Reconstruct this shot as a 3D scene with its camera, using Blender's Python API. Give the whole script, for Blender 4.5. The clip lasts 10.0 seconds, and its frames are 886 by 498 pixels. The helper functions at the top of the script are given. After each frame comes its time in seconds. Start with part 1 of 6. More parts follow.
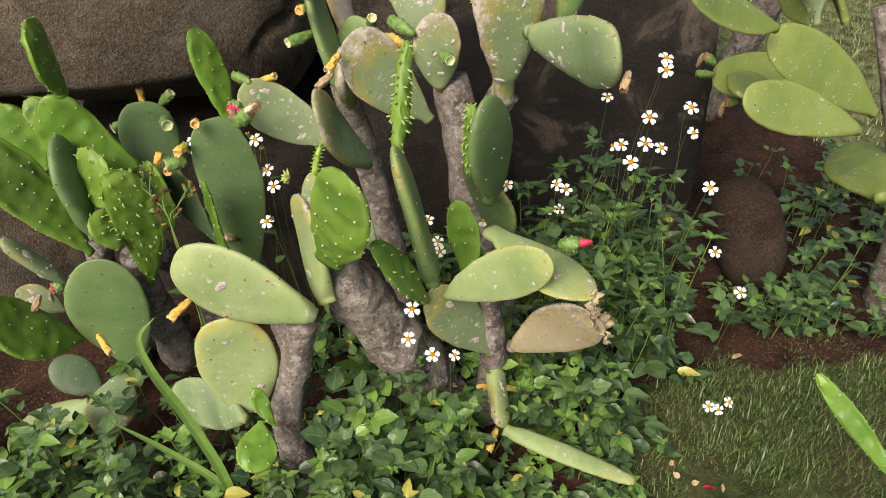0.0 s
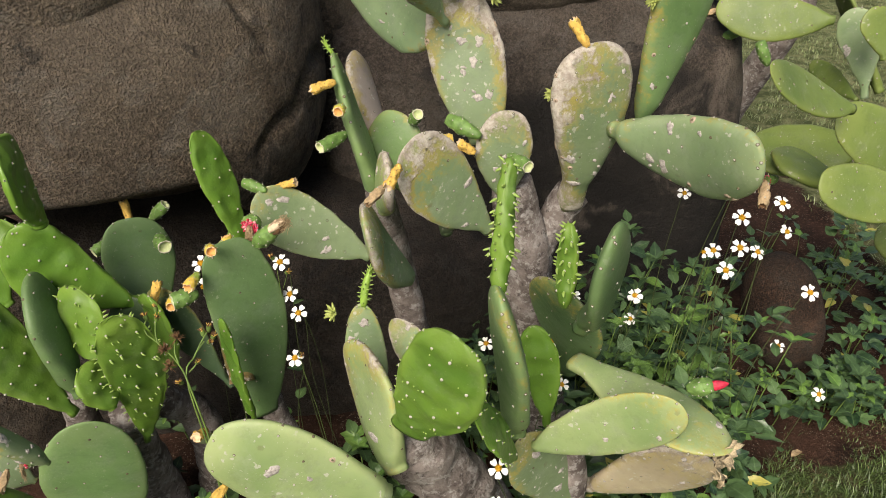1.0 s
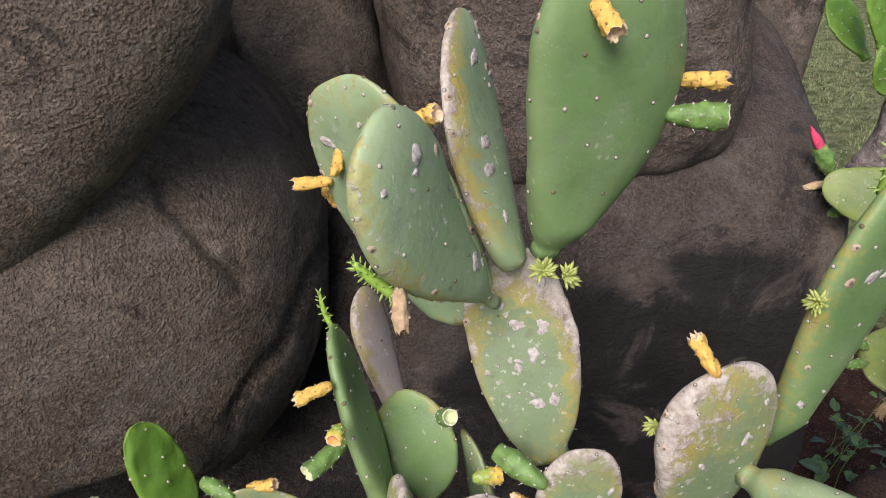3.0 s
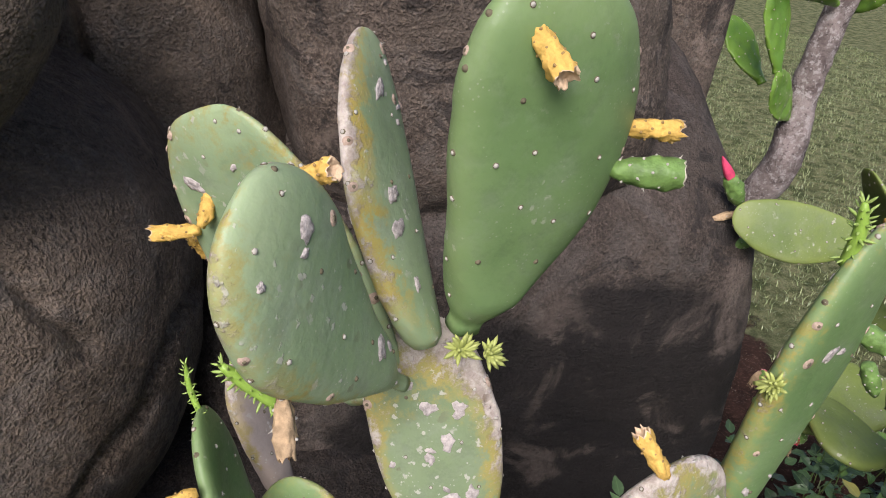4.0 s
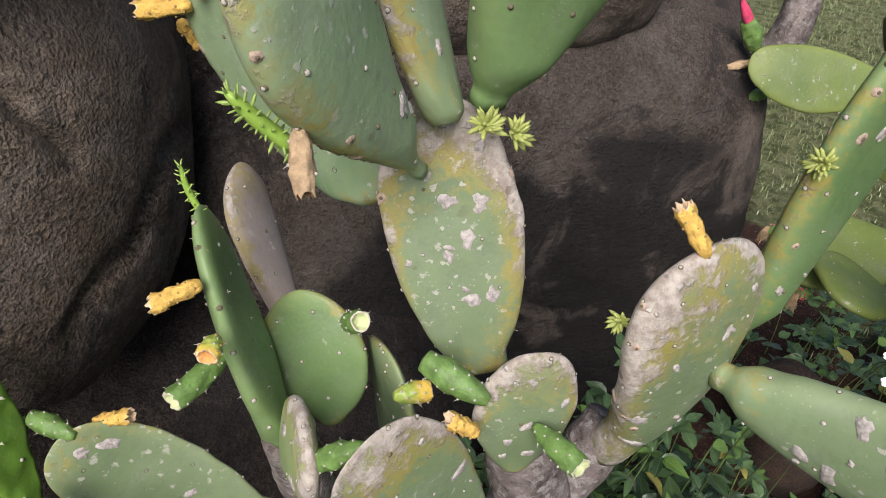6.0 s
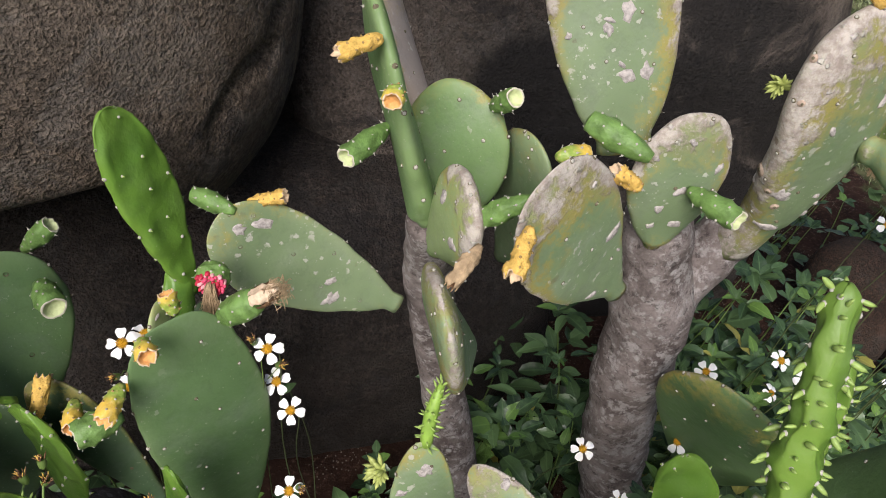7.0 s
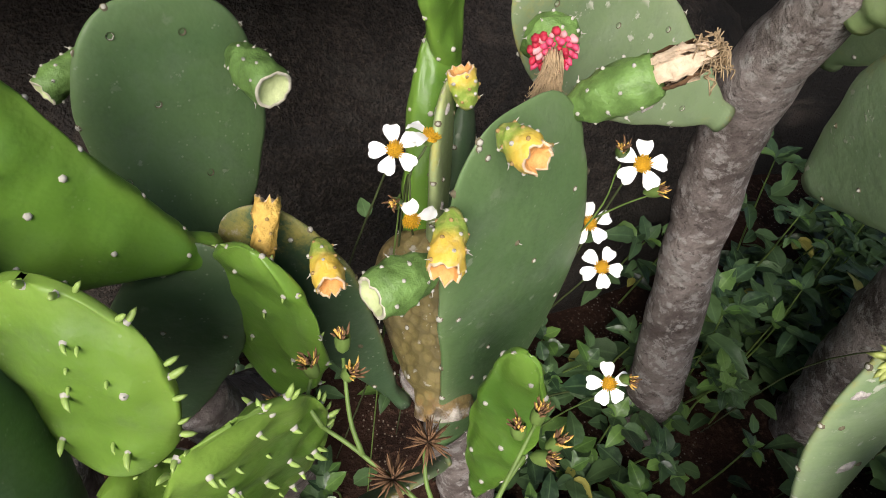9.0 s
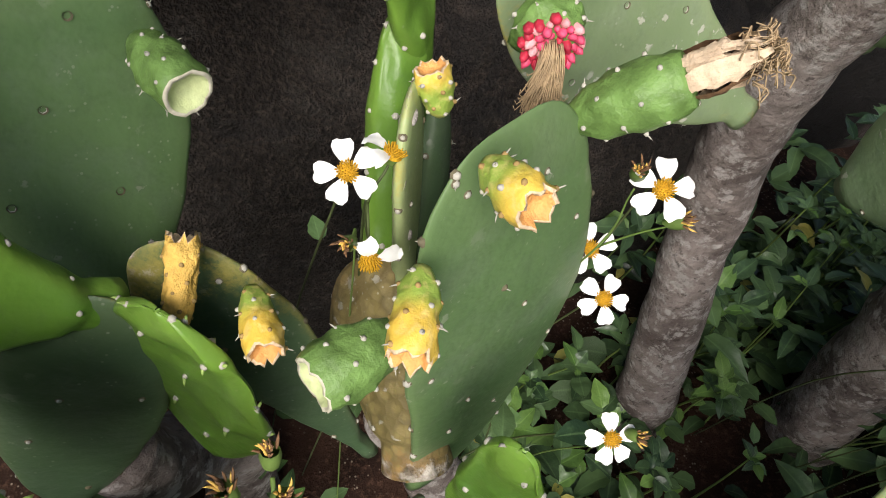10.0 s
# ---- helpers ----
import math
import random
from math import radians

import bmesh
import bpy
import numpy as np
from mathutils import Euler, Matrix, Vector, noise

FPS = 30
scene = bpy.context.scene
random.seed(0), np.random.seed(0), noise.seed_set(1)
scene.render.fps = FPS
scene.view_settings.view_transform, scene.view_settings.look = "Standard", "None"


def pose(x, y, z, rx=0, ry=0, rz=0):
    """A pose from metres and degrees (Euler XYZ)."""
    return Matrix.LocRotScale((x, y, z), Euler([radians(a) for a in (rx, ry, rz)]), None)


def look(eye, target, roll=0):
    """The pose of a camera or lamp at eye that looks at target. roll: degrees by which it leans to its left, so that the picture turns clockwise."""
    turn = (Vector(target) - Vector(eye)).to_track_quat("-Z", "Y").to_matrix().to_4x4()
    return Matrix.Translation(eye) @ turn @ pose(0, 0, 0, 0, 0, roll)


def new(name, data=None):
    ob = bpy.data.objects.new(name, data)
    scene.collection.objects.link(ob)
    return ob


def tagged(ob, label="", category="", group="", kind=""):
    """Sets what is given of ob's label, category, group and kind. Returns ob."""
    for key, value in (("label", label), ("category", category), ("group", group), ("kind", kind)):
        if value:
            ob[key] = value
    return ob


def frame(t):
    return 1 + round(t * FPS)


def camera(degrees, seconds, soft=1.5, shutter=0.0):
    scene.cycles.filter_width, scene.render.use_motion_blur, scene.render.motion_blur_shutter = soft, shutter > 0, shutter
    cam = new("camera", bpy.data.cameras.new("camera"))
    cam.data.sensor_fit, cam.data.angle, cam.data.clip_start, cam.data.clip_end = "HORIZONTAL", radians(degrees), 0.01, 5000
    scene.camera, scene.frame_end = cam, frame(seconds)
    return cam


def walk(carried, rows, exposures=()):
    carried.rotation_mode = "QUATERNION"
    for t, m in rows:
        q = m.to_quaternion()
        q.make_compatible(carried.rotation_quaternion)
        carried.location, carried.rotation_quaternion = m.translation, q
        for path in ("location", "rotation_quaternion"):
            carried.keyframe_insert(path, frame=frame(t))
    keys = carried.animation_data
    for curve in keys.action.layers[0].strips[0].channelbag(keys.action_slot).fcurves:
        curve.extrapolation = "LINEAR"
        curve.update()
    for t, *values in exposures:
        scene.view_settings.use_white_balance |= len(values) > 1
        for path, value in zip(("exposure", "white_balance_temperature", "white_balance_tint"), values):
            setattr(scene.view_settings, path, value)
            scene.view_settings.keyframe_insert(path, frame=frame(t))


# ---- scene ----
cam = camera(63.0, 10.0, soft=0.9)
PATH = [
    (0, (0.023, 0.095, 1.201), (0.0, 1.715, 0.028), -0.7),
    (0.5, (-0.098, 0.226, 1.201), (-0.015, 1.901, 0.112), -0.5),
    (1, (-0.175, 0.334, 1.195), (0.004, 2.013, 0.123), 0.2),
    (1.5, (-0.188, 0.482, 1.221), (0.033, 2.17, 0.171), 0.7),
    (2, (-0.177, 0.607, 1.268), (-0.014, 2.304, 0.221), 0.2),
    (2.5, (-0.155, 0.697, 1.304), (-0.048, 2.419, 0.294), -0.2),
    (2.7, (-0.162, 0.724, 1.303), (-0.059, 2.458, 0.311), 0.0),
    (3.8, (-0.164, 0.877, 1.295), (0.241, 2.574, 0.318), 5.1),
    (4, (-0.157, 0.896, 1.292), (0.285, 2.584, 0.314), 5.8),
    (4.5, (-0.158, 0.918, 1.297), (0.336, 2.615, 0.36), 5.9),
    (5, (-0.166, 0.909, 1.284), (0.373, 2.603, 0.368), 6.6),
    (5.2, (-0.173, 0.902, 1.271), (0.394, 2.578, 0.339), 7.1),
    (6.3, (-0.177, 0.872, 1.153), (0.215, 2.366, -0.118), 6.0),
    (6.5, (-0.199, 0.856, 1.136), (0.152, 2.324, -0.177), 5.6),
    (7, (-0.293, 0.809, 1.09), (0.122, 2.264, -0.219), 7.4),
    (7.5, (-0.41, 0.762, 1.018), (0.118, 2.185, -0.284), 8.9),
    (8, (-0.496, 0.793, 0.947), (0.072, 2.151, -0.406), 11.7),
    (8.5, (-0.514, 0.901, 0.886), (-0.03, 2.163, -0.587), 12.9),
    (9, (-0.499, 0.986, 0.862), (-0.032, 2.179, -0.674), 12.8),
    (9.5, (-0.485, 1.038, 0.833), (0.022, 2.18, -0.728), 15.1),
    (10, (-0.474, 1.059, 0.823), (0.044, 2.158, -0.765), 15.4),
]
walk(cam, [(t, look(eye, target, roll)) for t, eye, target, roll in PATH],
     ((0, 0.41, 7100, 9), (1.0, 0.31, 6850, 8), (2.0, 0.31, 6200, 15), (5.0, 0.32, 6050, 19), (6.5, 0.22, 6150, 14), (7.5, 0.22, 6050, 14), (8.5, 0.37, 6250, 12), (10.0, 0.44, 6300, 10)))

# ---------------------------------------------------------------- light
SUN_ELEV, SUN_AZ = 43.0, 206.0
world = bpy.data.worlds.new("sky")
scene.world = world
world.use_nodes = True
wn = world.node_tree.nodes
sky = wn.new("ShaderNodeTexSky")
sky.sky_type = "NISHITA"
sky.sun_disc = False
sky.sun_elevation, sky.sun_rotation = radians(SUN_ELEV), radians(SUN_AZ)
sky.air_density, sky.dust_density = 1.0, 3.0
wn["Background"].inputs["Strength"].default_value = 0.09
world.node_tree.links.new(sky.outputs["Color"], wn["Background"].inputs["Color"])
sun = new("sun", bpy.data.lights.new("sun", "SUN"))
sun.data.energy, sun.data.angle, sun.data.color = 3.9, radians(34), (1.0, 0.93, 0.84)
sun.matrix_world = look((0, 0, 0), (-math.sin(radians(SUN_AZ)) * math.cos(radians(SUN_ELEV)),
                                    -math.cos(radians(SUN_AZ)) * math.cos(radians(SUN_ELEV)), -math.sin(radians(SUN_ELEV))))


# ---------------------------------------------------------------- materials
class Mat:
    """A small writer for node materials."""

    def __init__(self, name, rough=0.6, spec=0.4):
        self.m = bpy.data.materials.new(name)
        self.m.use_nodes = True
        self.t = self.m.node_tree
        self.b = self.t.nodes["Principled BSDF"]
        self.b.inputs["Roughness"].default_value = rough
        self.b.inputs["Specular IOR Level"].default_value = spec
        self.co = self.t.nodes.new("ShaderNodeTexCoord").outputs["Object"]

    def put(self, socket, value):
        if isinstance(value, bpy.types.NodeSocket):
            self.t.links.new(value, socket)
        elif isinstance(value, (tuple, list)) and socket.type == "RGBA":
            socket.default_value = (*value[:3], 1)
        else:
            socket.default_value = value

    def noise(self, scale, detail=4.0, rough=0.55, distort=0.0, co=None, world=False):
        n = self.t.nodes.new("ShaderNodeTexNoise")
        n.inputs["Scale"].default_value, n.inputs["Detail"].default_value = scale, detail
        n.inputs["Roughness"].default_value, n.inputs["Distortion"].default_value = rough, distort
        if world:
            co = self.t.nodes.new("ShaderNodeNewGeometry").outputs["Position"]
        self.t.links.new(co or self.co, n.inputs["Vector"])
        return n.outputs["Fac"]

    def cells(self, scale, out="Distance", rnd=1.0):
        n = self.t.nodes.new("ShaderNodeTexVoronoi")
        n.inputs["Scale"].default_value, n.inputs["Randomness"].default_value = scale, rnd
        self.t.links.new(self.co, n.inputs["Vector"])
        return n.outputs[out]

    def attr(self, name):
        n = self.t.nodes.new("ShaderNodeAttribute")
        n.attribute_name = name
        return n.outputs["Fac"]

    def rnd(self):
        return self.t.nodes.new("ShaderNodeObjectInfo").outputs["Random"]

    def island(self):
        return self.t.nodes.new("ShaderNodeNewGeometry").outputs["Random Per Island"]

    def step(self, v, lo, hi, a=0.0, b=1.0):
        n = self.t.nodes.new("ShaderNodeMapRange")
        n.interpolation_type = "SMOOTHSTEP"
        for k, x in zip(("Value", "From Min", "From Max", "To Min", "To Max"), (v, lo, hi, a, b)):
            self.put(n.inputs[k], x)
        return n.outputs["Result"]

    def math(self, op, a, b=0.0):
        n = self.t.nodes.new("ShaderNodeMath")
        n.operation = op
        self.put(n.inputs[0], a)
        self.put(n.inputs[1], b)
        return n.outputs[0]

    def mix(self, fac, a, b):
        n = self.t.nodes.new("ShaderNodeMix")
        n.data_type = "RGBA"
        self.put(n.inputs["Factor"], fac)
        self.put(n.inputs["A"], a)
        self.put(n.inputs["B"], b)
        return n.outputs["Result"]

    def bump(self, height, dist=0.002, strength=0.6, prev=None):
        n = self.t.nodes.new("ShaderNodeBump")
        n.inputs["Distance"].default_value, n.inputs["Strength"].default_value = dist, strength
        self.put(n.inputs["Height"], height)
        if prev:
            self.t.links.new(prev, n.inputs["Normal"])
        return n.outputs["Normal"]

    def done(self, color=None, rough=None, normal=None):
        if color is not None:
            self.put(self.b.inputs["Base Color"], color)
        if rough is not None:
            self.put(self.b.inputs["Roughness"], rough)
        if normal is not None:
            self.t.links.new(normal, self.b.inputs["Normal"])
        return self.m


def pad_material(name, light, dark, yellow=(0.36, 0.30, 0.07), scars=0.5, rough=0.48, bloom=0.35, sss=0.05, scaly=0.0):
    """Waxy cactus skin: two greens, a pale waxy bloom, scars, and grey cork with yellow borders where the pad carries it."""
    m = Mat(name, rough, 0.34)
    base = m.mix(m.step(m.noise(9, 3), 0.32, 0.68), dark, light)
    base = m.mix(m.step(m.rnd(), 0.0, 1.0, 0.0, 0.35), base, light)
    base = m.mix(m.math("MULTIPLY", m.step(m.noise(28, 5, 0.65), 0.45, 0.75), bloom), base, [0.55 * c + 0.16 for c in light])
    base = m.mix(m.math("MULTIPLY", m.step(m.noise(55, 6, 0.72), 0.47, 0.66), 0.22), base, [0.5 * c for c in dark])
    base = m.mix(m.math("MULTIPLY", m.step(m.noise(5, 3), 0.45, 0.7), 0.25), base, [0.6 * c for c in dark])
    rim = m.math("MULTIPLY", m.step(m.math("ADD", m.attr("rim"), m.math("MULTIPLY", m.math("SUBTRACT", m.noise(14, 5), 0.5), 0.5)), 0.25, 1.0), 0.4)
    base = m.mix(rim, base, [light[0] * 1.22 + 0.02, light[1] * 1.14 + 0.02, light[2] * 1.1 + 0.01])
    fine = m.noise(160, 4, 0.6)
    ragged = m.math("ADD", m.math("SUBTRACT", m.noise(18, 8, 0.66, 0.4), 0.5), m.math("SUBTRACT", m.noise(85, 6, 0.72), 0.5))
    wear = m.math("ADD", m.attr("cork"), m.math("MULTIPLY", ragged, m.step(m.attr("cork"), 0.02, 0.4, 0.45, 1.7)))
    yel = m.math("MULTIPLY", m.step(wear, 0.17, 0.5), m.step(m.noise(13, 4), 0.38, 0.6, 0.3, 1.0))
    cork = m.step(wear, 0.48, 0.82)
    yellow = m.mix(m.noise(55, 4), yellow, [0.75 * c for c in yellow])
    col = m.mix(m.math("MULTIPLY", yel, 0.85), base, yellow)
    grey = m.mix(m.step(m.noise(80, 7, 0.74), 0.36, 0.64), (0.29, 0.245, 0.205), (0.51, 0.462, 0.400))
    col = m.mix(cork, col, grey)
    spots = m.math("MULTIPLY", m.step(m.math("ADD", m.cells(95), m.math("MULTIPLY", m.math("SUBTRACT", m.noise(210, 3), 0.5), 1.3)), 0.20, 0.09), m.step(m.noise(30, 3), 0.60 - 0.14 * scars, 0.64 - 0.14 * scars))
    spots = m.math("MULTIPLY", spots, min(1.0, 2 * scars))
    col = m.mix(m.math("MULTIPLY", spots, 0.62), col, (0.50, 0.48, 0.42))
    blotch = m.math("ADD", m.cells(48), m.math("MULTIPLY", m.math("SUBTRACT", m.noise(130, 4, 0.7), 0.5), 1.1))
    blotch = m.math("MULTIPLY", m.step(blotch, 0.17, 0.08), m.step(m.noise(21, 3), 0.50, 0.56))
    col = m.mix(m.math("MULTIPLY", blotch, 0.65 * min(1.0, 0.9 * scars)), col, (0.44, 0.42, 0.37))
    tiny = m.math("MULTIPLY", m.step(m.cells(240), 0.2, 0.12), m.step(m.noise(45, 3), 0.5, 0.6))
    col = m.mix(m.math("MULTIPLY", tiny, 0.45 * min(1.0, 0.3 + scars)), col, (0.48, 0.47, 0.40))
    brown = m.math("MULTIPLY", m.step(m.math("ADD", m.cells(60), m.math("MULTIPLY", m.math("SUBTRACT", m.noise(150, 3), 0.5), 0.5)), 0.26, 0.18), m.step(m.noise(17, 2), 0.62 - 0.1 * scars, 0.68))
    col = m.mix(m.math("MULTIPLY", brown, 0.7 * min(1.0, scars)), col, (0.11, 0.075, 0.045))
    n1 = m.bump(m.noise(34, 4, 0.6), 0.0035, 0.5)
    n2 = m.bump(m.math("MULTIPLY", m.math("ADD", m.noise(150, 6, 0.7), spots), m.math("ADD", m.math("MULTIPLY", cork, 0.9), 0.12)), 0.0022, 0.8, n1)
    if scaly:
        cell = m.cells(130)
        col = m.mix(m.math("MULTIPLY", m.step(m.math("ADD", cell, m.math("MULTIPLY", m.noise(140, 4), 0.3)), 0.5, 0.75), scaly), col, [0.35 * c for c in dark])
        n2 = m.bump(m.math("ADD", cell, m.noise(120, 5, 0.7)), 0.004, scaly, n2)
    r = m.math("ADD", m.math("ADD", rough - 0.08, m.math("MULTIPLY", fine, 0.16)), m.math("MULTIPLY", cork, 0.4))
    if sss:
        m.b.inputs["Subsurface Weight"].default_value = sss
        m.b.inputs["Subsurface Radius"].default_value = (0.4, 0.8, 0.15)
        m.b.inputs["Subsurface Scale"].default_value = 0.006
    return m.done(col, r, n2)


SKIN = {
    "young": pad_material("young_pad_skin", (0.150, 0.256, 0.037), (0.066, 0.140, 0.018), scars=0.0, rough=0.46, bloom=0.25, sss=0.1),
    "bright": pad_material("fresh_pad_skin", (0.134, 0.252, 0.034), (0.068, 0.156, 0.019), scars=0.0, rough=0.36, bloom=0.12, sss=0.08),
    "mid": pad_material("grown_pad_skin", (0.236, 0.310, 0.168), (0.136, 0.206, 0.096), scars=0.7, bloom=0.5),
    "glaucous": pad_material("grey_green_pad_skin", (0.270, 0.360, 0.205), (0.165, 0.250, 0.125), scars=0.7, bloom=0.5),
    "leafy": pad_material("green_pad_skin", (0.168, 0.256, 0.104), (0.098, 0.176, 0.060), scars=0.25, bloom=0.4),
    "lime": pad_material("yellowish_pad_skin", (0.170, 0.222, 0.056), (0.100, 0.150, 0.034), scars=0.4, bloom=0.3),
    # deep and dusk: dark green skins that also carry shade in their colour
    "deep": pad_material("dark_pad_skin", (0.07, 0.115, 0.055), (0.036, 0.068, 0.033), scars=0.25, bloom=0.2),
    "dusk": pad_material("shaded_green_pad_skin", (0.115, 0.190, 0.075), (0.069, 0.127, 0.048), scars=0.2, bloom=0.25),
    "cork": pad_material("corky_pad_skin", (0.37, 0.315, 0.275), (0.25, 0.21, 0.18), scars=0.8, rough=0.75, bloom=0.4, sss=0.0),
    "tawny": pad_material("tawny_edged_pad_skin", (0.270, 0.350, 0.200), (0.165, 0.240, 0.120), yellow=(0.42, 0.31, 0.05), scars=0.7, bloom=0.5),
    "pale": pad_material("pale_pad_skin", (0.305, 0.374, 0.172), (0.196, 0.276, 0.109), yellow=(0.42, 0.36, 0.08), scars=0.6, bloom=0.5),
    "old": pad_material("weathered_pad_skin", (0.200, 0.262, 0.140), (0.120, 0.172, 0.082), scars=1.1, rough=0.52),
    "tan": pad_material("withered_pad_skin", (0.43, 0.365, 0.25), (0.30, 0.25, 0.165), yellow=(0.40, 0.33, 0.15), scars=0.7, rough=0.65),
    "brown": pad_material("ochre_pad_skin", (0.25, 0.195, 0.075), (0.12, 0.10, 0.035), yellow=(0.30, 0.18, 0.06), scars=1.4, rough=0.6, scaly=0.4),
}


def bark_material():
    m = Mat("grey_cactus_bark", 0.85, 0.2)
    col = m.mix(m.step(m.noise(18, 7, 0.7, 0.25), 0.34, 0.66), (0.105, 0.083, 0.075), (0.31, 0.265, 0.245))
    col = m.mix(m.math("MULTIPLY", m.step(m.noise(60, 7, 0.72), 0.50, 0.60), 0.8), col, (0.40, 0.37, 0.35))
    col = m.mix(m.math("MULTIPLY", m.step(m.math("ADD", m.cells(70), m.math("MULTIPLY", m.noise(160, 4), 0.4)), 0.42, 0.28), 0.6), col, (0.47, 0.45, 0.42))
    col = m.mix(m.math("MULTIPLY", m.step(m.noise(95, 5, 0.7), 0.44, 0.34), 0.7), col, (0.05, 0.04, 0.035))
    oval = m.step(m.math("ADD", m.cells(34), m.math("MULTIPLY", m.noise(90, 4), 0.35)), 0.33, 0.25)
    col = m.mix(m.math("MULTIPLY", oval, m.step(m.noise(75, 4), 0.3, 0.6, 0.35, 0.85)), col, (0.46, 0.43, 0.41))
    n = m.bump(m.noise(34, 8, 0.66, 0.25), 0.006, 0.9)
    n = m.bump(m.noise(110, 6, 0.72), 0.006, 0.9, n)
    return m.done(col, None, n)


def rock_material(name, light, dark, stain, grit=1.0):
    """Coarse-grained rock: pitted grain, broad tone changes, dark sharp-edged lichen and pale weathered bands."""
    m = Mat(name, 0.8, 0.3)
    col = m.mix(m.step(m.noise(3.0, 6, 0.62, 0.5), 0.34, 0.66), dark, light)
    col = m.mix(m.math("MULTIPLY", m.step(m.noise(26, 6, 0.65), 0.42, 0.62), 0.45), col, [0.55 * c for c in dark])
    # Grain colour also paints in shade in the pits and light on the bumps.
    coarse = m.noise(62, 5, 0.7, 0.4)
    col = m.mix(m.math("MULTIPLY", m.step(coarse, 0.48, 0.34), 0.55 * grit), col, [0.4 * c for c in dark])
    grain = m.noise(290, 2, 0.55, 0.2)
    col = m.mix(m.math("MULTIPLY", m.step(grain, 0.50, 0.34), 0.65 * grit), col, [0.3 * c for c in dark])
    col = m.mix(m.math("MULTIPLY", m.step(grain, 0.52, 0.70), 0.5 * grit), col, [1.8 * c for c in light])
    lumps = m.noise(140, 3, 0.6, 0.3)
    col = m.mix(m.math("MULTIPLY", m.step(lumps, 0.50, 0.36), 0.6 * min(1.0, grit)), col, [0.35 * c for c in dark])
    col = m.mix(m.math("MULTIPLY", m.step(lumps, 0.52, 0.68), 0.4 * min(1.0, grit)), col, [1.6 * c for c in light])
    tint = m.step(m.noise(1.7, 5, 0.6, 0.7), 0.38, 0.62)
    col = m.mix(m.math("MULTIPLY", tint, 0.5), col, [light[0] * k for k in (0.80, 0.66, 0.52)])
    streak = m.step(m.noise(9, 7, 0.7, 1.5), 0.50, 0.60)
    col = m.mix(m.math("MULTIPLY", streak, 0.22), col, [1.35 * light[0] * k for k in (1.0, 0.93, 0.84)])
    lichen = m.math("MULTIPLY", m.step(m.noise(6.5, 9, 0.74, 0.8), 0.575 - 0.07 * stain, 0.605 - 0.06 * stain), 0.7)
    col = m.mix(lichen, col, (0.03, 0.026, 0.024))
    # Blackens the areas marked on the mesh, with ragged noisy edges.
    black_patch = m.math("ADD", m.attr("black_patch"), m.math("MULTIPLY", m.math("SUBTRACT", m.noise(7, 8, 0.68), 0.5), 0.9))
    col = m.mix(m.math("MULTIPLY", m.step(black_patch, 0.36, 0.66), 0.9), col, (0.016, 0.014, 0.013))
    pale = m.math("MULTIPLY", m.step(m.noise(8, 7, 0.66, 0.6), 0.52, 0.64), m.step(m.noise(2.1, 3), 0.46, 0.6))
    col = m.mix(m.math("MULTIPLY", pale, 0.5), col, [1.75 * c for c in light])
    n = m.bump(m.noise(11, 8, 0.64, 0.4), 0.028, 0.8)
    n = m.bump(lumps, 0.010, grit, n)
    n = m.bump(coarse, 0.016, 0.8 * grit, n)
    n = m.bump(grain, 0.006, grit, n)
    return m.done(col, None, n)


def plain(name, color, rough=0.6, vary=0.35, scale=40, bump=0.0, spec=0.3, island=False, sss=0.0):
    m = Mat(name, rough, spec)
    dark = [c * (1 - vary) for c in color]
    col = m.mix(m.step(m.noise(scale, 5, 0.6), 0.3, 0.7), dark, color)
    if island:
        col = m.mix(m.island(), col, [c * 0.45 + 0.3 * c * k for c, k in zip(color, (1.4, 1.0, 0.8))])
    if sss:
        m.b.inputs["Subsurface Weight"].default_value = sss
        m.b.inputs["Subsurface Radius"].default_value = (0.5, 0.5, 0.2)
        m.b.inputs["Subsurface Scale"].default_value = 0.004
    return m.done(col, None, m.bump(m.noise(scale * 3, 5, 0.6), bump, 0.7) if bump else None)


def leaf_material(name, light, dark):
    m = Mat(name, 0.34, 0.45)
    col = m.mix(m.island(), dark, light)
    col = m.mix(m.math("MULTIPLY", m.step(m.noise(110, 3), 0.45, 0.75), 0.35), col, [c * 1.3 for c in light])
    vein = m.step(m.attr("vein"), 0.86, 1.0)
    col = m.mix(m.math("MULTIPLY", vein, 0.35), col, [c * 1.6 + 0.02 for c in light])
    mat = m.done(col, None, m.bump(m.noise(160, 4), 0.0015, 0.5))
    m.b.inputs["Subsurface Weight"].default_value = 0.0
    return mat


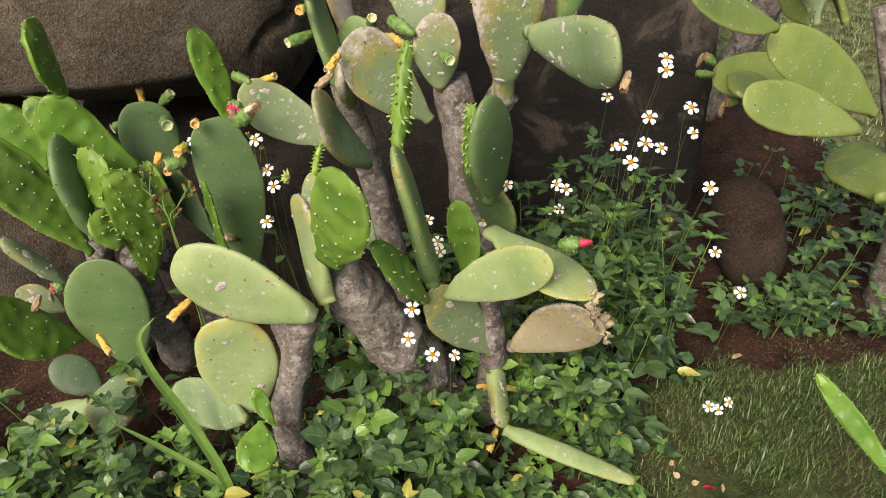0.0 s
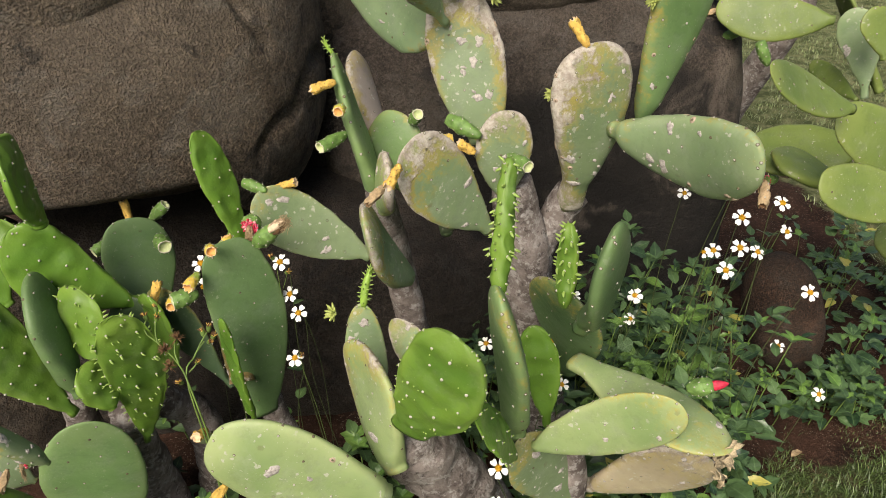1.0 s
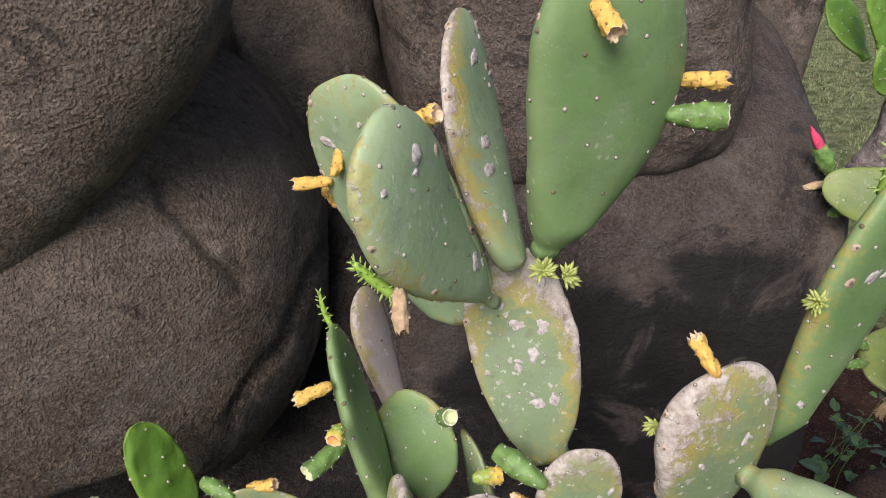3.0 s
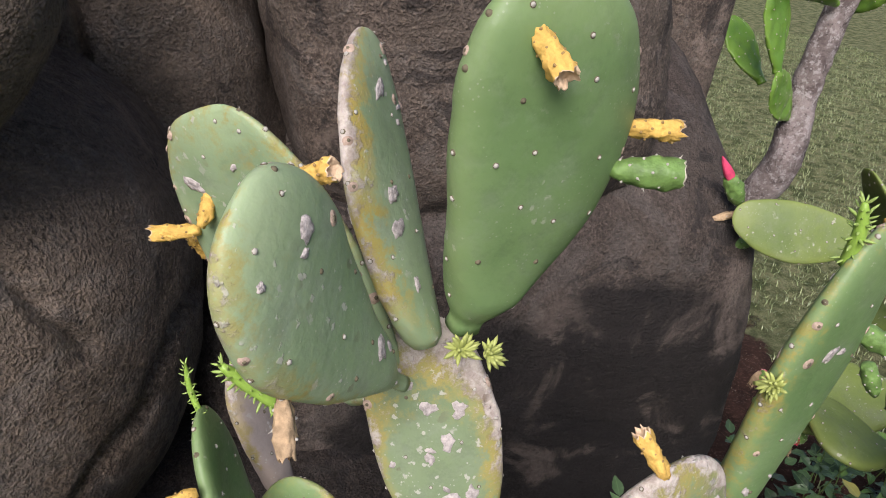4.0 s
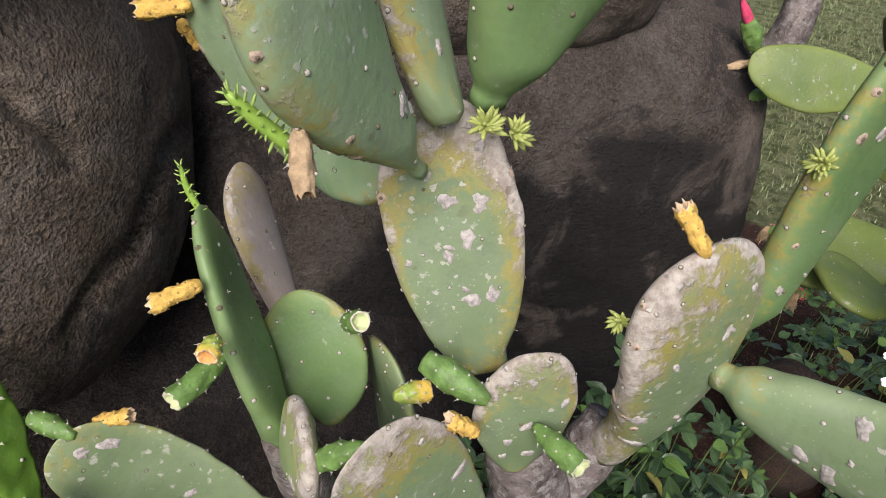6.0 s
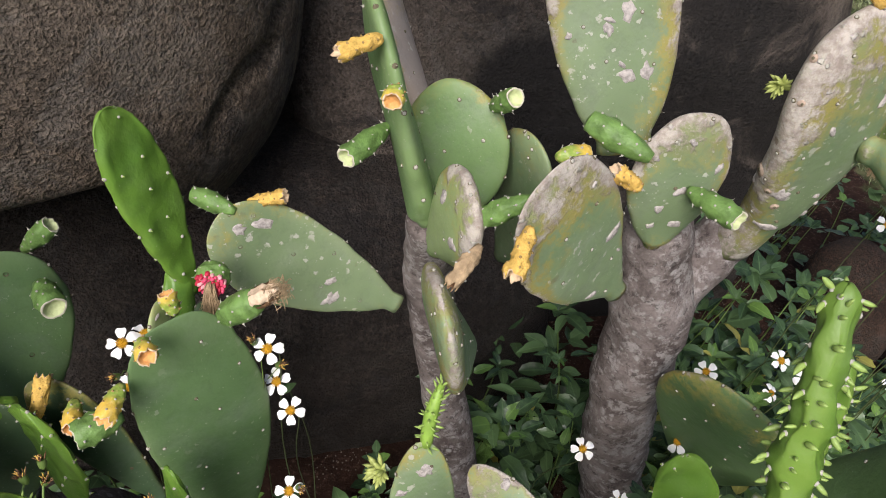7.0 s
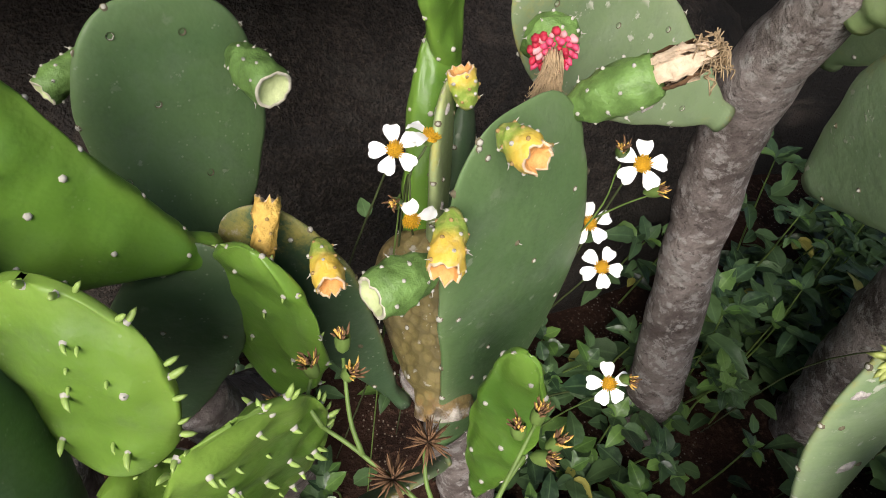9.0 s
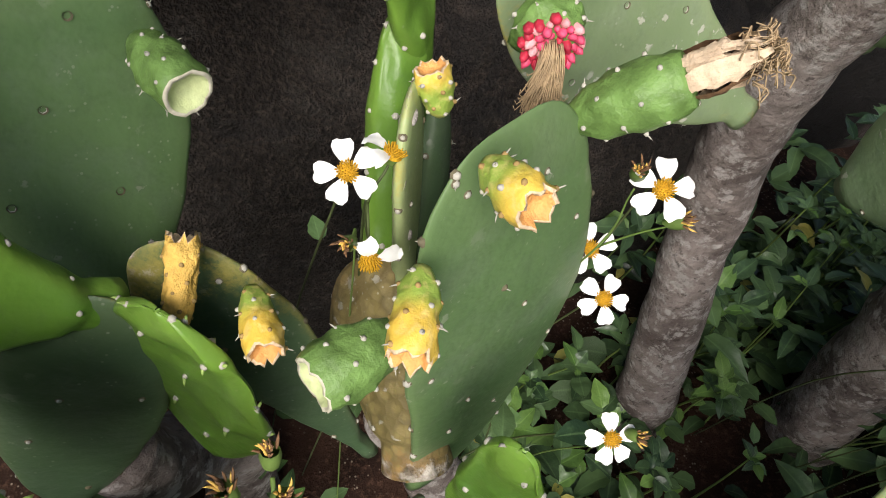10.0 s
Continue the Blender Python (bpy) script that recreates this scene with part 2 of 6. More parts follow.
def ground_material():
    """Red-brown crumbly soil with pale grit, and thin worn turf with straw-coloured patches."""
    m = Mat("garden_soil_and_turf", 0.95, 0.15)
    soil = m.mix(m.step(m.noise(9, 8, 0.65), 0.3, 0.7), (0.020, 0.011, 0.008), (0.072, 0.036, 0.024))
    soil = m.mix(m.step(m.noise(120, 6, 0.7), 0.5, 0.66), soil, (0.12, 0.066, 0.044))
    soil = m.mix(m.math("MULTIPLY", m.step(m.cells(170), 0.26, 0.12), m.step(m.noise(12, 4), 0.48, 0.6)), soil, (0.36, 0.30, 0.23))
    turf = m.mix(m.step(m.noise(22, 7, 0.66), 0.36, 0.64), (0.030, 0.042, 0.014), (0.075, 0.10, 0.035))
    turf = m.mix(m.math("MULTIPLY", m.step(m.noise(7, 7, 0.66), 0.48, 0.62), 0.85), turf, (0.105, 0.078, 0.046))
    turf = m.mix(m.math("MULTIPLY", m.step(m.noise(190, 5, 0.7), 0.54, 0.66), 0.6), turf, (0.16, 0.15, 0.075))
    turf = m.mix(m.math("MULTIPLY", m.attr("mown"), 0.85), turf, m.mix(m.step(m.noise(14, 8, 0.7), 0.38, 0.62), (0.07, 0.085, 0.032), (0.22, 0.225, 0.11)))
    wear = m.math("ADD", m.attr("lawn"), m.math("MULTIPLY", m.math("SUBTRACT", m.noise(9, 6, 0.62), 0.5), 1.5))
    col = m.mix(m.step(wear, 0.4, 0.6), soil, turf)
    n = m.bump(m.noise(60, 8, 0.7), 0.014, 0.9)
    n = m.bump(m.noise(330, 4, 0.7), 0.005, 0.9, n)
    return m.done(col, None, n)


BARK, GROUND = bark_material(), ground_material()
ROCK = rock_material("brown_granite", (0.178, 0.136, 0.100), (0.102, 0.077, 0.056), 0.0)
ROCK_BLACKENED = rock_material("blackened_granite", (0.125, 0.10, 0.082), (0.062, 0.048, 0.039), 0.3, 0.8)
# Stained granite, darkened so its colour holds the shade between and under boulders.
ROCK_SHADED = rock_material("shaded_stained_granite", (0.062, 0.047, 0.038), (0.026, 0.020, 0.016), 0.6, 1.1)
ROCK_WEATHERED = rock_material("weathered_granite", (0.20, 0.156, 0.122), (0.118, 0.092, 0.073), 0.5, 0.9)
WOOL = plain("areole_wool", (0.44, 0.42, 0.36), 0.9, 0.2, 300)
SCAR = plain("corky_scar", (0.50, 0.38, 0.29), 0.9, 0.4, 260, 0.001)
SCAB = plain("grey_crust", (0.54, 0.49, 0.455), 0.95, 0.5, 260, 0.002)
WART = plain("dark_areole", (0.15, 0.13, 0.08), 0.9, 0.3, 300)
FLESH = plain("fleshy_leaf", (0.30, 0.42, 0.11), 0.4, 0.25, 120, sss=0.1)
SPROUT = plain("sprout_skin", (0.27, 0.43, 0.07), 0.4, 0.3, 90, sss=0.1)
SPROUT_OLD = plain("yellow_sprout_skin", (0.40, 0.45, 0.13), 0.45, 0.3, 90)
GREEN_FRUIT = plain("green_fruit_skin", (0.165, 0.285, 0.075), 0.42, 0.45, 90, 0.0015)


FRUIT_DOT = plain("brown_fruit_dot", (0.36, 0.24, 0.09), 0.9, 0.3, 300)


def ripening_material():
    """Lime at the foot, turning golden towards the open end."""
    m = Mat("ripening_fruit_skin", 0.42, 0.4)
    sep = m.t.nodes.new("ShaderNodeSeparateXYZ")
    m.t.links.new(m.co, sep.inputs[0])
    ripe = m.step(m.math("ADD", sep.outputs["Z"], m.math("MULTIPLY", m.math("SUBTRACT", m.noise(120, 3), 0.5), 0.012)), 0.010, 0.022)
    col = m.mix(ripe, (0.25, 0.35, 0.06), (0.68, 0.46, 0.07))
    col = m.mix(m.math("MULTIPLY", m.step(m.noise(260, 4), 0.45, 0.7), 0.5), col, (0.70, 0.55, 0.22))
    return m.done(col, None, m.bump(m.noise(220, 4), 0.0012, 0.7))


LIME_FRUIT = ripening_material()
CUP = plain("pale_cup_flesh", (0.56, 0.62, 0.32), 0.6, 0.25, 140, 0.001)
CUP_RIM = plain("cup_rim", (0.62, 0.58, 0.45), 0.8, 0.3, 200, 0.001)
YELLOW_FRUIT = plain("yellow_fruit_skin", (0.80, 0.51, 0.12), 0.65, 0.35, 130, 0.003)
ORANGE_CUP = plain("orange_cup", (0.76, 0.38, 0.12), 0.6, 0.3, 110, 0.002)
PEACH_RIM = plain("peach_rim", (0.76, 0.56, 0.36), 0.7, 0.25, 150, 0.002)
DRY = plain("papery_tan", (0.50, 0.36, 0.21), 0.85, 0.45, 130, 0.002)
DRY_PALE = plain("dry_skin", (0.56, 0.45, 0.29), 0.85, 0.5, 120, 0.003)
PAPERY = plain("papery_peach", (0.78, 0.60, 0.42), 0.85, 0.4, 160, 0.002)
DRY_BROWN = plain("papery_brown", (0.22, 0.12, 0.06), 0.9, 0.5, 130, 0.002)
RED = plain("red_bud", (0.60, 0.035, 0.075), 0.45, 0.45, 160, 0.001)
PINK = plain("pink_bud", (0.72, 0.08, 0.17), 0.45, 0.3, 120, 0.001)
PALE_PINK = plain("pale_pink_petal", (0.78, 0.36, 0.38), 0.5, 0.3, 140, 0.001)
PETAL = plain("white_petal", (0.82, 0.82, 0.80), 0.55, 0.08, 60, 0.0004, sss=0.1)
DISC = plain("yellow_disc", (0.75, 0.42, 0.02), 0.7, 0.45, 900, 0.001)
STEM = plain("green_stem", (0.15, 0.23, 0.055), 0.5, 0.4, 60)
STEM_DARK = plain("dark_stalk", (0.085, 0.11, 0.04), 0.6, 0.4, 60)
GRASS_PALE = leaf_material("pale_grass_blade", (0.25, 0.29, 0.13), (0.14, 0.18, 0.07))
LEAF = leaf_material("herb_leaf", (0.092, 0.158, 0.058), (0.014, 0.034, 0.016))
LEAF_FRESH = leaf_material("fresh_herb_leaf", (0.135, 0.235, 0.05), (0.06, 0.125, 0.03))
LEAF_YELLOW = leaf_material("yellowing_leaf", (0.36, 0.33, 0.075), (0.26, 0.26, 0.06))
GRASS = leaf_material("grass_blade", (0.125, 0.185, 0.05), (0.03, 0.055, 0.016))
STRAW = plain("dry_straw", (0.38, 0.30, 0.17), 0.8, 0.4, 50, island=True)
STONE_RED = rock_material("red_brown_stone", (0.115, 0.064, 0.043), (0.050, 0.027, 0.019), 0.0, 1.5)


# ---------------------------------------------------------------- mesh helpers
def mesh_of(name, verts, faces, mats, smooth=True, slots=None, attrs=None):
    me = bpy.data.meshes.new(name)
    me.from_pydata([tuple(v) for v in verts], [], [tuple(f) for f in faces])
    for m in mats:
        me.materials.append(m)
    if slots is not None:
        me.polygons.foreach_set("material_index", np.asarray(slots, np.int32))
    if smooth:
        me.polygons.foreach_set("use_smooth", np.ones(len(me.polygons), bool))
    for key, values in (attrs or {}).items():
        a = me.attributes.new(key, "FLOAT", "POINT")
        a.data.foreach_set("value", np.asarray(values, np.float32))
    me.update()
    return me


class Build:
    """Collects pieces into one mesh."""

    def __init__(self):
        self.v, self.f, self.s, self.n, self.a = [], [], [], 0, []

    def add(self, verts, faces, slot=0, attr=None):
        verts = np.asarray(verts, float)
        self.v.append(verts)
        self.f += [tuple(i + self.n for i in f) for f in faces]
        self.s += [slot] * len(faces)
        self.a.append(np.zeros(len(verts)) if attr is None else np.asarray(attr, float))
        self.n += len(verts)

    def mesh(self, name, mats, smooth=True, attr=None):
        return mesh_of(name, np.concatenate(self.v), self.f, mats, smooth, self.s, {attr: np.concatenate(self.a)} if attr else None)


def thing(name, label, category, at=(0, 0, 0), group="", kind=""):
    e = new(name)
    e.location = at
    e.empty_display_size = 0.02
    return tagged(e, label, category, group, kind)


def part_of(name, me, parent, matrix=None, label=""):
    """Links a mesh as one part under a thing or a part; matrix is its pose in the world."""
    ob = new(name, me)
    ob.parent = parent
    chain, p = Matrix(), parent
    while p:
        chain = p.matrix_basis @ chain
        p = p.parent
    ob.matrix_basis = chain.inverted() @ (matrix or Matrix())
    return tagged(ob, label)


def grid_faces(nu, nv, closed=True):
    out = []
    for i in range(nu - 1):
        for j in range(nv if closed else nv - 1):
            k = (j + 1) % nv
            out.append((i * nv + j, i * nv + k, (i + 1) * nv + k, (i + 1) * nv + j))
    return out


def tube(path, radii, nv=8, lumps=0.0, seed=0):
    """A tube along points, its ends closed."""
    path = [Vector(p) for p in path]
    verts, last = [], None
    for i, p in enumerate(path):
        d = (path[min(i + 1, len(path) - 1)] - path[max(i - 1, 0)]).normalized()
        side = d.orthogonal().normalized() if last is None else (last - d * last.dot(d)).normalized()
        last = side
        up = d.cross(side)
        for j in range(nv):
            a = 2 * math.pi * j / nv
            q = side * math.cos(a) + up * math.sin(a)
            r = radii[i]
            if lumps:
                w = p + q * r
                r *= 1 + lumps * (noise.noise((w * 22) + Vector((seed, 0, 0))) + 0.6 * noise.noise((w * 60) + Vector((0, seed, 0))))
            verts.append(p + q * r)
    faces = grid_faces(len(path), nv)
    n = len(path)
    faces.append(tuple(range(nv - 1, -1, -1)))
    faces.append(tuple((n - 1) * nv + j for j in range(nv)))
    return verts, faces


def spline(points, n):
    """Points of a smooth curve through the given ones."""
    pts = [Vector(p) for p in points]
    pts = [pts[0] * 2 - pts[1]] + pts + [pts[-1] * 2 - pts[-2]]
    out = []
    spans = len(pts) - 3
    for k in range(n):
        s = k / (n - 1) * spans
        i = min(int(s), spans - 1)
        t = s - i
        a, b, c, d = pts[i:i + 4]
        out.append(0.5 * ((2 * b) + (c - a) * t + (2 * a - 5 * b + 4 * c - d) * t * t + (3 * b - a - 3 * c + d) * t ** 3))
    return out


def frame_z(at, direction, spin=0.0):
    """A pose whose z axis points along direction."""
    q = Vector(direction).normalized().to_track_quat("Z", "Y").to_matrix().to_4x4()
    return Matrix.Translation(at) @ q @ Matrix.Rotation(spin, 4, "Z")


def turned(verts, m):
    a = np.array(m)
    return np.asarray(verts, float) @ a[:3, :3].T + a[:3, 3]


def smooth01(x, lo, hi):
    t = min(1.0, max(0.0, (x - lo) / (hi - lo)))
    return t * t * (3 - 2 * t)


# ---------------------------------------------------------------- cactus pads
rng = random.Random(7)


def cone_leaf(length, r, bend):
    """A small fleshy cone that curves over."""
    verts = []
    for i, (s, k) in enumerate(((0, 0.75), (0.3, 1.0), (0.7, 0.75))):
        for j in range(6):
            a = math.pi * j / 3
            verts.append((r * k * math.cos(a) + bend * s * s * length, r * k * math.sin(a), s * length))
    verts.append((bend * length, 0, length))
    faces = grid_faces(3, 6) + [(12 + j, 12 + (j + 1) % 6, 18) for j in range(6)]
    return verts, faces


def dome(r, h, n=6):
    verts = [(r * math.cos(2 * math.pi * j / n), r * math.sin(2 * math.pi * j / n), -0.3 * r) for j in range(n)]
    verts += [(0.75 * r * math.cos(2 * math.pi * j / n), 0.75 * r * math.sin(2 * math.pi * j / n), 0.6 * h) for j in range(n)]
    verts.append((0, 0, h))
    return verts, grid_faces(2, n) + [(n + j, n + (j + 1) % n, 2 * n) for j in range(n)]


def pad(plant, base, tip, width, phi, skin="mid", thick=0.19, cork=0.0, foot=0.25, widest=0.6, blunt=0.48, bend=0.0, curve=0.0,
        leaves=0.0, stub=0.2, taper=0.1, edge=0.0, step=None, scars=0, scabs=0, label=""):
    """One flattened stem segment from base to tip. phi turns its face about its axis; cork: grey wear along the rim and top;
    foot: the same round its base; edge: extra wear along one side;
    leaves: length of the young fleshy leaves; scars: round corky marks near the rim; scabs: raised ragged grey crusts on each face."""
    base, tip = Vector(base), Vector(tip)
    axis = tip - base
    length = axis.length
    axis.normalize()
    h = Vector((0, 0, 1)).cross(axis)
    h = h.normalized() if h.length > 0.05 else Vector((1, 0, 0))
    n = axis.cross(h)
    side = h * math.cos(radians(phi)) + n * math.sin(radians(phi))
    face = axis.cross(side)
    pose_m = Matrix(((side.x, face.x, axis.x, base.x), (side.y, face.y, axis.y, base.y), (side.z, face.z, axis.z, base.z), (0, 0, 0, 1)))
    t = max(0.011, thick * width)
    step = step or {"young": 0.027, "bright": 0.029}.get(skin, 0.042)
    p = math.log(0.5) / math.log(widest)
    nu, nv = (46, 44) if skin in ("young", "bright") else (36, 32)
    seed = Vector((rng.random() * 50, rng.random() * 50, rng.random() * 50))
    lean = rng.uniform(-0.03, 0.03)

    knobs = []

    def half(u):
        narrow = min(1.0, u / widest) ** taper
        return 0.5 * width * max(narrow * math.sin(math.pi * min(u, 0.9999) ** p) ** blunt, stub * (1 - u) ** 0.5 if u < 0.4 else 0)

    def point(u, a, lift=0.0):
        c, s = math.cos(a), math.sin(a)
        w = half(u)
        tt = 0.5 * t * (1 - u ** 7) ** 0.5 * (0.8 + 0.35 * (1 - u) ** 3)
        tt = min(tt, max(w * 0.98, 0.0005))
        x = (w + lift) * math.copysign(abs(c) ** 0.92, c)
        y = (tt + lift) * math.copysign(abs(s) ** 0.8, s)
        x += width * (curve * math.sin(math.pi * u) + lean * u * u) + 0.016 * width * noise.noise(seed + Vector((u * 5, c * 2, 0))) + 0.0016 * c * noise.noise(seed + Vector((u * length * 55, c, 7)))
        y += length * bend * math.sin(math.pi * u) + 0.05 * width * noise.noise(seed + Vector((x * 14, u * 2.2, 4)))
        for kx, kz, ks in knobs:
            e = ((x - kx) ** 2 + (u * length - kz) ** 2) / 0.00004
            if e < 5 and ks * s > 0:
                y += ks * (0.0026 if skin == "young" else 0.0017) * math.exp(-e)
        if skin in ("young", "bright"):
            y += 0.0036 * noise.noise(seed + Vector((x * 45, s * 2, u * length * 45))) * min(1.0, 3 * u)
            x += 0.0012 * noise.noise(seed + Vector((u * length * 90, 8, 0)))
        return Vector((x, y, u * length))

    rows = max(3, int(length / step))
    spread = []
    for r in range(rows):
        u = (r + 0.8) / (rows + 0.4)
        cols = max(1, int(2 * half(u) / step + 0.3))
        for sgn in (1, -1):
            for c in range(cols):
                x = ((c + 0.5 + (0.25 if r % 2 else -0.25)) / cols * 2 - 1) * 0.86 + rng.uniform(-0.16, 0.16)
                if abs(x) < 0.93:
                    spread.append((min(0.97, u + rng.uniform(-0.035, 0.035)), sgn * math.acos(x)))
    if skin in ("young", "bright"):
        flat_spots = [(point(u, a), a) for u, a in spread]
        knobs += [(q.x, q.z, 1 if a > 0 else -1) for q, a in flat_spots]
    verts, wear, margin = [], [], []
    for i in range(nu):
        k = i / (nu - 1)
        u = 0.5 - 0.5 * math.cos(math.pi * (0.08 + 0.92 * k)) if i else 0.0
        u = min(max(u, 0.0), 1.0)
        for j in range(nv):
            a = 2 * math.pi * j / nv
            verts.append(point(u, a))
            rim = abs(math.cos(a)) ** 5
            margin.append(max(abs(math.cos(a)) ** 3, smooth01(u, 0.72, 1.0)))
            wear.append(cork * (0.6 * rim * smooth01(u, 0.1, 0.5) + 0.7 * smooth01(u, 0.45, 1.0)) + foot * smooth01(u, 0.3, 0.0)
                        + abs(edge) * max(0.0, math.copysign(1, edge) * math.cos(a)) ** 1.3 * smooth01(u, 0.02, 0.2))
    faces = grid_faces(nu, nv) + [tuple(range(nv - 1, -1, -1))]
    ob = part_of("pad", mesh_of("pad", verts, faces, [SKIN[skin]], attrs={"cork": wear, "rim": margin}), plant, pose_m, label)

    tufts = Build()

    def areole(u, a, rimside):
        q = point(u, a)
        du = point(min(u + 0.01, 0.999), a) - point(max(u - 0.01, 0.001), a)
        da = point(u, a + 0.05) - point(u, a - 0.05)
        nor = da.cross(du)
        if nor.length < 1e-12:
            nor = Vector((0, 0, 1))
        nor.normalize()
        if nor.dot(Vector((q.x, q.y, (u - 0.45) * length * 0.5))) < 0:
            nor = -nor
        m = frame_z(q, nor, rng.random() * 6)
        small = {"old": 1.0, "pale": 1.0, "mid": 1.2, "leafy": 1.25}.get(skin, 1.1)
        v, f = dome(small * rng.uniform(0.0012, 0.0019), rng.uniform(0.0008, 0.0016))
        if skin not in ("young", "bright"):
            ring, rf = dome(small * 0.0020, 0.0004, 8)
            tufts.add(turned(ring, m), rf, 1)
        tufts.add(turned(v, m), f, 1 if (skin not in ("young", "bright") and rng.random() < 0.22) else 0)
        if leaves and rng.random() < 0.9:
            size = leaves * rng.uniform(0.6, 1.15) * (1.0 if u > 0.2 else 0.5)
            v, f = cone_leaf(size * 0.85, max(0.0009, size * 0.20), rng.uniform(0.2, 0.6))
            m2 = frame_z(q, nor + Vector((0, 0, -0.55 if not rimside else 0.25)), 0)
            tufts.add(turned(v, m2), f, 2)
        elif rng.random() < 0.3:
            v, f = cone_leaf(rng.uniform(0.0015, 0.0035), 0.0003, 0.2)
            tufts.add(turned(v, frame_z(q, nor + Vector((rng.uniform(-.6, .6), rng.uniform(-.6, .6), rng.uniform(-.4, .6))))), f, 0)

    for u, a in spread:
        areole(u, a, False)
    for r in range(rows):
        u = (r + 0.8) / (rows + 0.4)
        for a in (0.0, math.pi):
            if u > 0.12:
                areole(min(0.98, u + rng.uniform(-0.03, 0.03)), a + rng.uniform(-0.1, 0.1), True)
    for k in range(max(2, int(width / step * 1.4))):
        areole(rng.uniform(0.955, 0.995), rng.uniform(0, 2 * math.pi), True)
    if leaves and skin == "young":
        extra = random.Random(int(width * 1e4) + int(length * 1e4))
        for k in range(int(length / 0.011)):
            u, a = 0.3 + 0.69 * (k + extra.random()) / int(length / 0.011), (k % 2) * math.pi + extra.uniform(-0.22, 0.22)
            q = point(u, a)
            size = leaves * extra.uniform(0.45, 0.9)
            v, f = cone_leaf(size, max(0.0009, size * 0.22), extra.uniform(0.1, 0.5))
            tufts.add(turned(v, frame_z(q, (math.cos(a), extra.uniform(-0.4, 0.4), 0.3 + 1.2 * smooth01(u, 0.7, 1.0)), 0)), f, 2)
        for k in range(int(length * width / 0.0006)):
            u, a = extra.uniform(0.15, 0.93), (1, -1)[k % 2] * math.acos(extra.uniform(-0.85, 0.85))
            q, size = point(u, a), leaves * extra.uniform(0.35, 0.7)
            v, f = cone_leaf(size, max(0.0009, size * 0.2), extra.uniform(0.2, 0.6))
            tufts.add(turned(v, frame_z(q, (0.3 * math.cos(a), (1, -1)[k % 2], extra.uniform(-0.5, 0.2)), 0)), f, 2)
    for k in range(scars):
        u, a = rng.uniform(0.35, 0.985), rng.choice((0.0, math.pi)) + rng.uniform(-0.9, 0.9)
        q, r = point(u, a), rng.uniform(0.003, 0.0062)
        e1, e2 = point(min(u + 0.02, 0.998), a) - q, point(u, a + 0.1) - q
        nor = e2.cross(e1)
        if nor.length > 1e-12:
            nor.normalize()
            nor = nor if nor.dot(Vector((q.x, q.y, 0))) > 0 else -nor
            v, f = dome(r, 0.0006, 10)
            v = [(x * (1 + 0.25 * noise.noise(seed + Vector((x * 300, y * 300, k)))), y, z) for x, y, z in v]
            tufts.add(turned(v, frame_z(q, nor, k)), f, 3)
            v, f = dome(r * 0.4, 0.0005, 7)
            tufts.add(turned(v, frame_z(q + nor * 0.0005, nor, k)), f, 1)
    crust = random.Random(int(width * 1e5) + int(length * 1e5))
    for k in range(2 * (scabs or {"old": 4, "mid": 3, "pale": 2, "tan": 4}.get(skin, 0))):
        sgn, u0, r0 = (1, -1)[k % 2], crust.uniform(0.2, 0.9), crust.choice((0.0018, 0.0024, 0.0032, 0.0055))
        x0, long, turn = crust.uniform(-0.75, 0.75) * half(u0), crust.uniform(1.0, 2.0), crust.uniform(0, 3.1)
        v = []
        for ring, lift in ((0.0, 0.0009), (0.4, 0.0010), (0.8, 0.0007), (1.0, -0.0004)):
            for j in range(14):
                b = 2 * math.pi * j / 14
                rr = r0 * ring * (1 + 0.75 * noise.noise(seed + Vector((math.cos(b) * 1.7, math.sin(b) * 1.7, k * 3.0))))
                dx, dz = rr * math.cos(b) * long, rr * math.sin(b)
                x = x0 + dx * math.cos(turn) - dz * math.sin(turn)
                u = min(max(u0 + (dx * math.sin(turn) + dz * math.cos(turn)) / length, 0.02), 0.985)
                a = sgn * math.acos(min(0.97, max(-0.97, x / max(half(u), 0.001))))
                v.append(point(u, a, lift + (0.0005 * crust.random() if ring < 0.9 else 0)))
        tufts.add(v, grid_faces(4, 14), 4)
    tagged(part_of("areoles", tufts.mesh("areoles", [WOOL, WART, FLESH, SCAR, SCAB]), ob, pose_m, "small woolly areoles with short bristles" if not leaves else "areoles with small fleshy curved leaves"), kind="stuff")
    return ob


def trunk(plant, points, radii, seed, label="grey corky cactus trunk", bump=0.16):
    path = spline(points, 40)
    rad = [float(r) for r in np.interp(np.linspace(0, 1, 40), np.linspace(0, 1, len(radii)), radii)]
    v, f = tube(path, rad, 26, bump, seed)
    return part_of("trunk", mesh_of("trunk", v, f, [BARK]), plant, Matrix(), label)


# ---------------------------------------------------------------- fruits, sprouts
FRUIT_LABEL = {
    "green": "green fruit with an open pale cup", "orange": "yellow fruit with an open orange cup", "yellow": "shrivelled yellow-orange fruit",
    "bud": "closed green fruit bud", "pale": "small fruit with a pale pink cup", "dry": "dried tan flower remains", "red": "red bud with withered threads",
    "pink": "green fruit with a pink flower bud", "pinkish": "green fruit with a faded pink tip", "papery": "green fruit with a papery brown flower"}


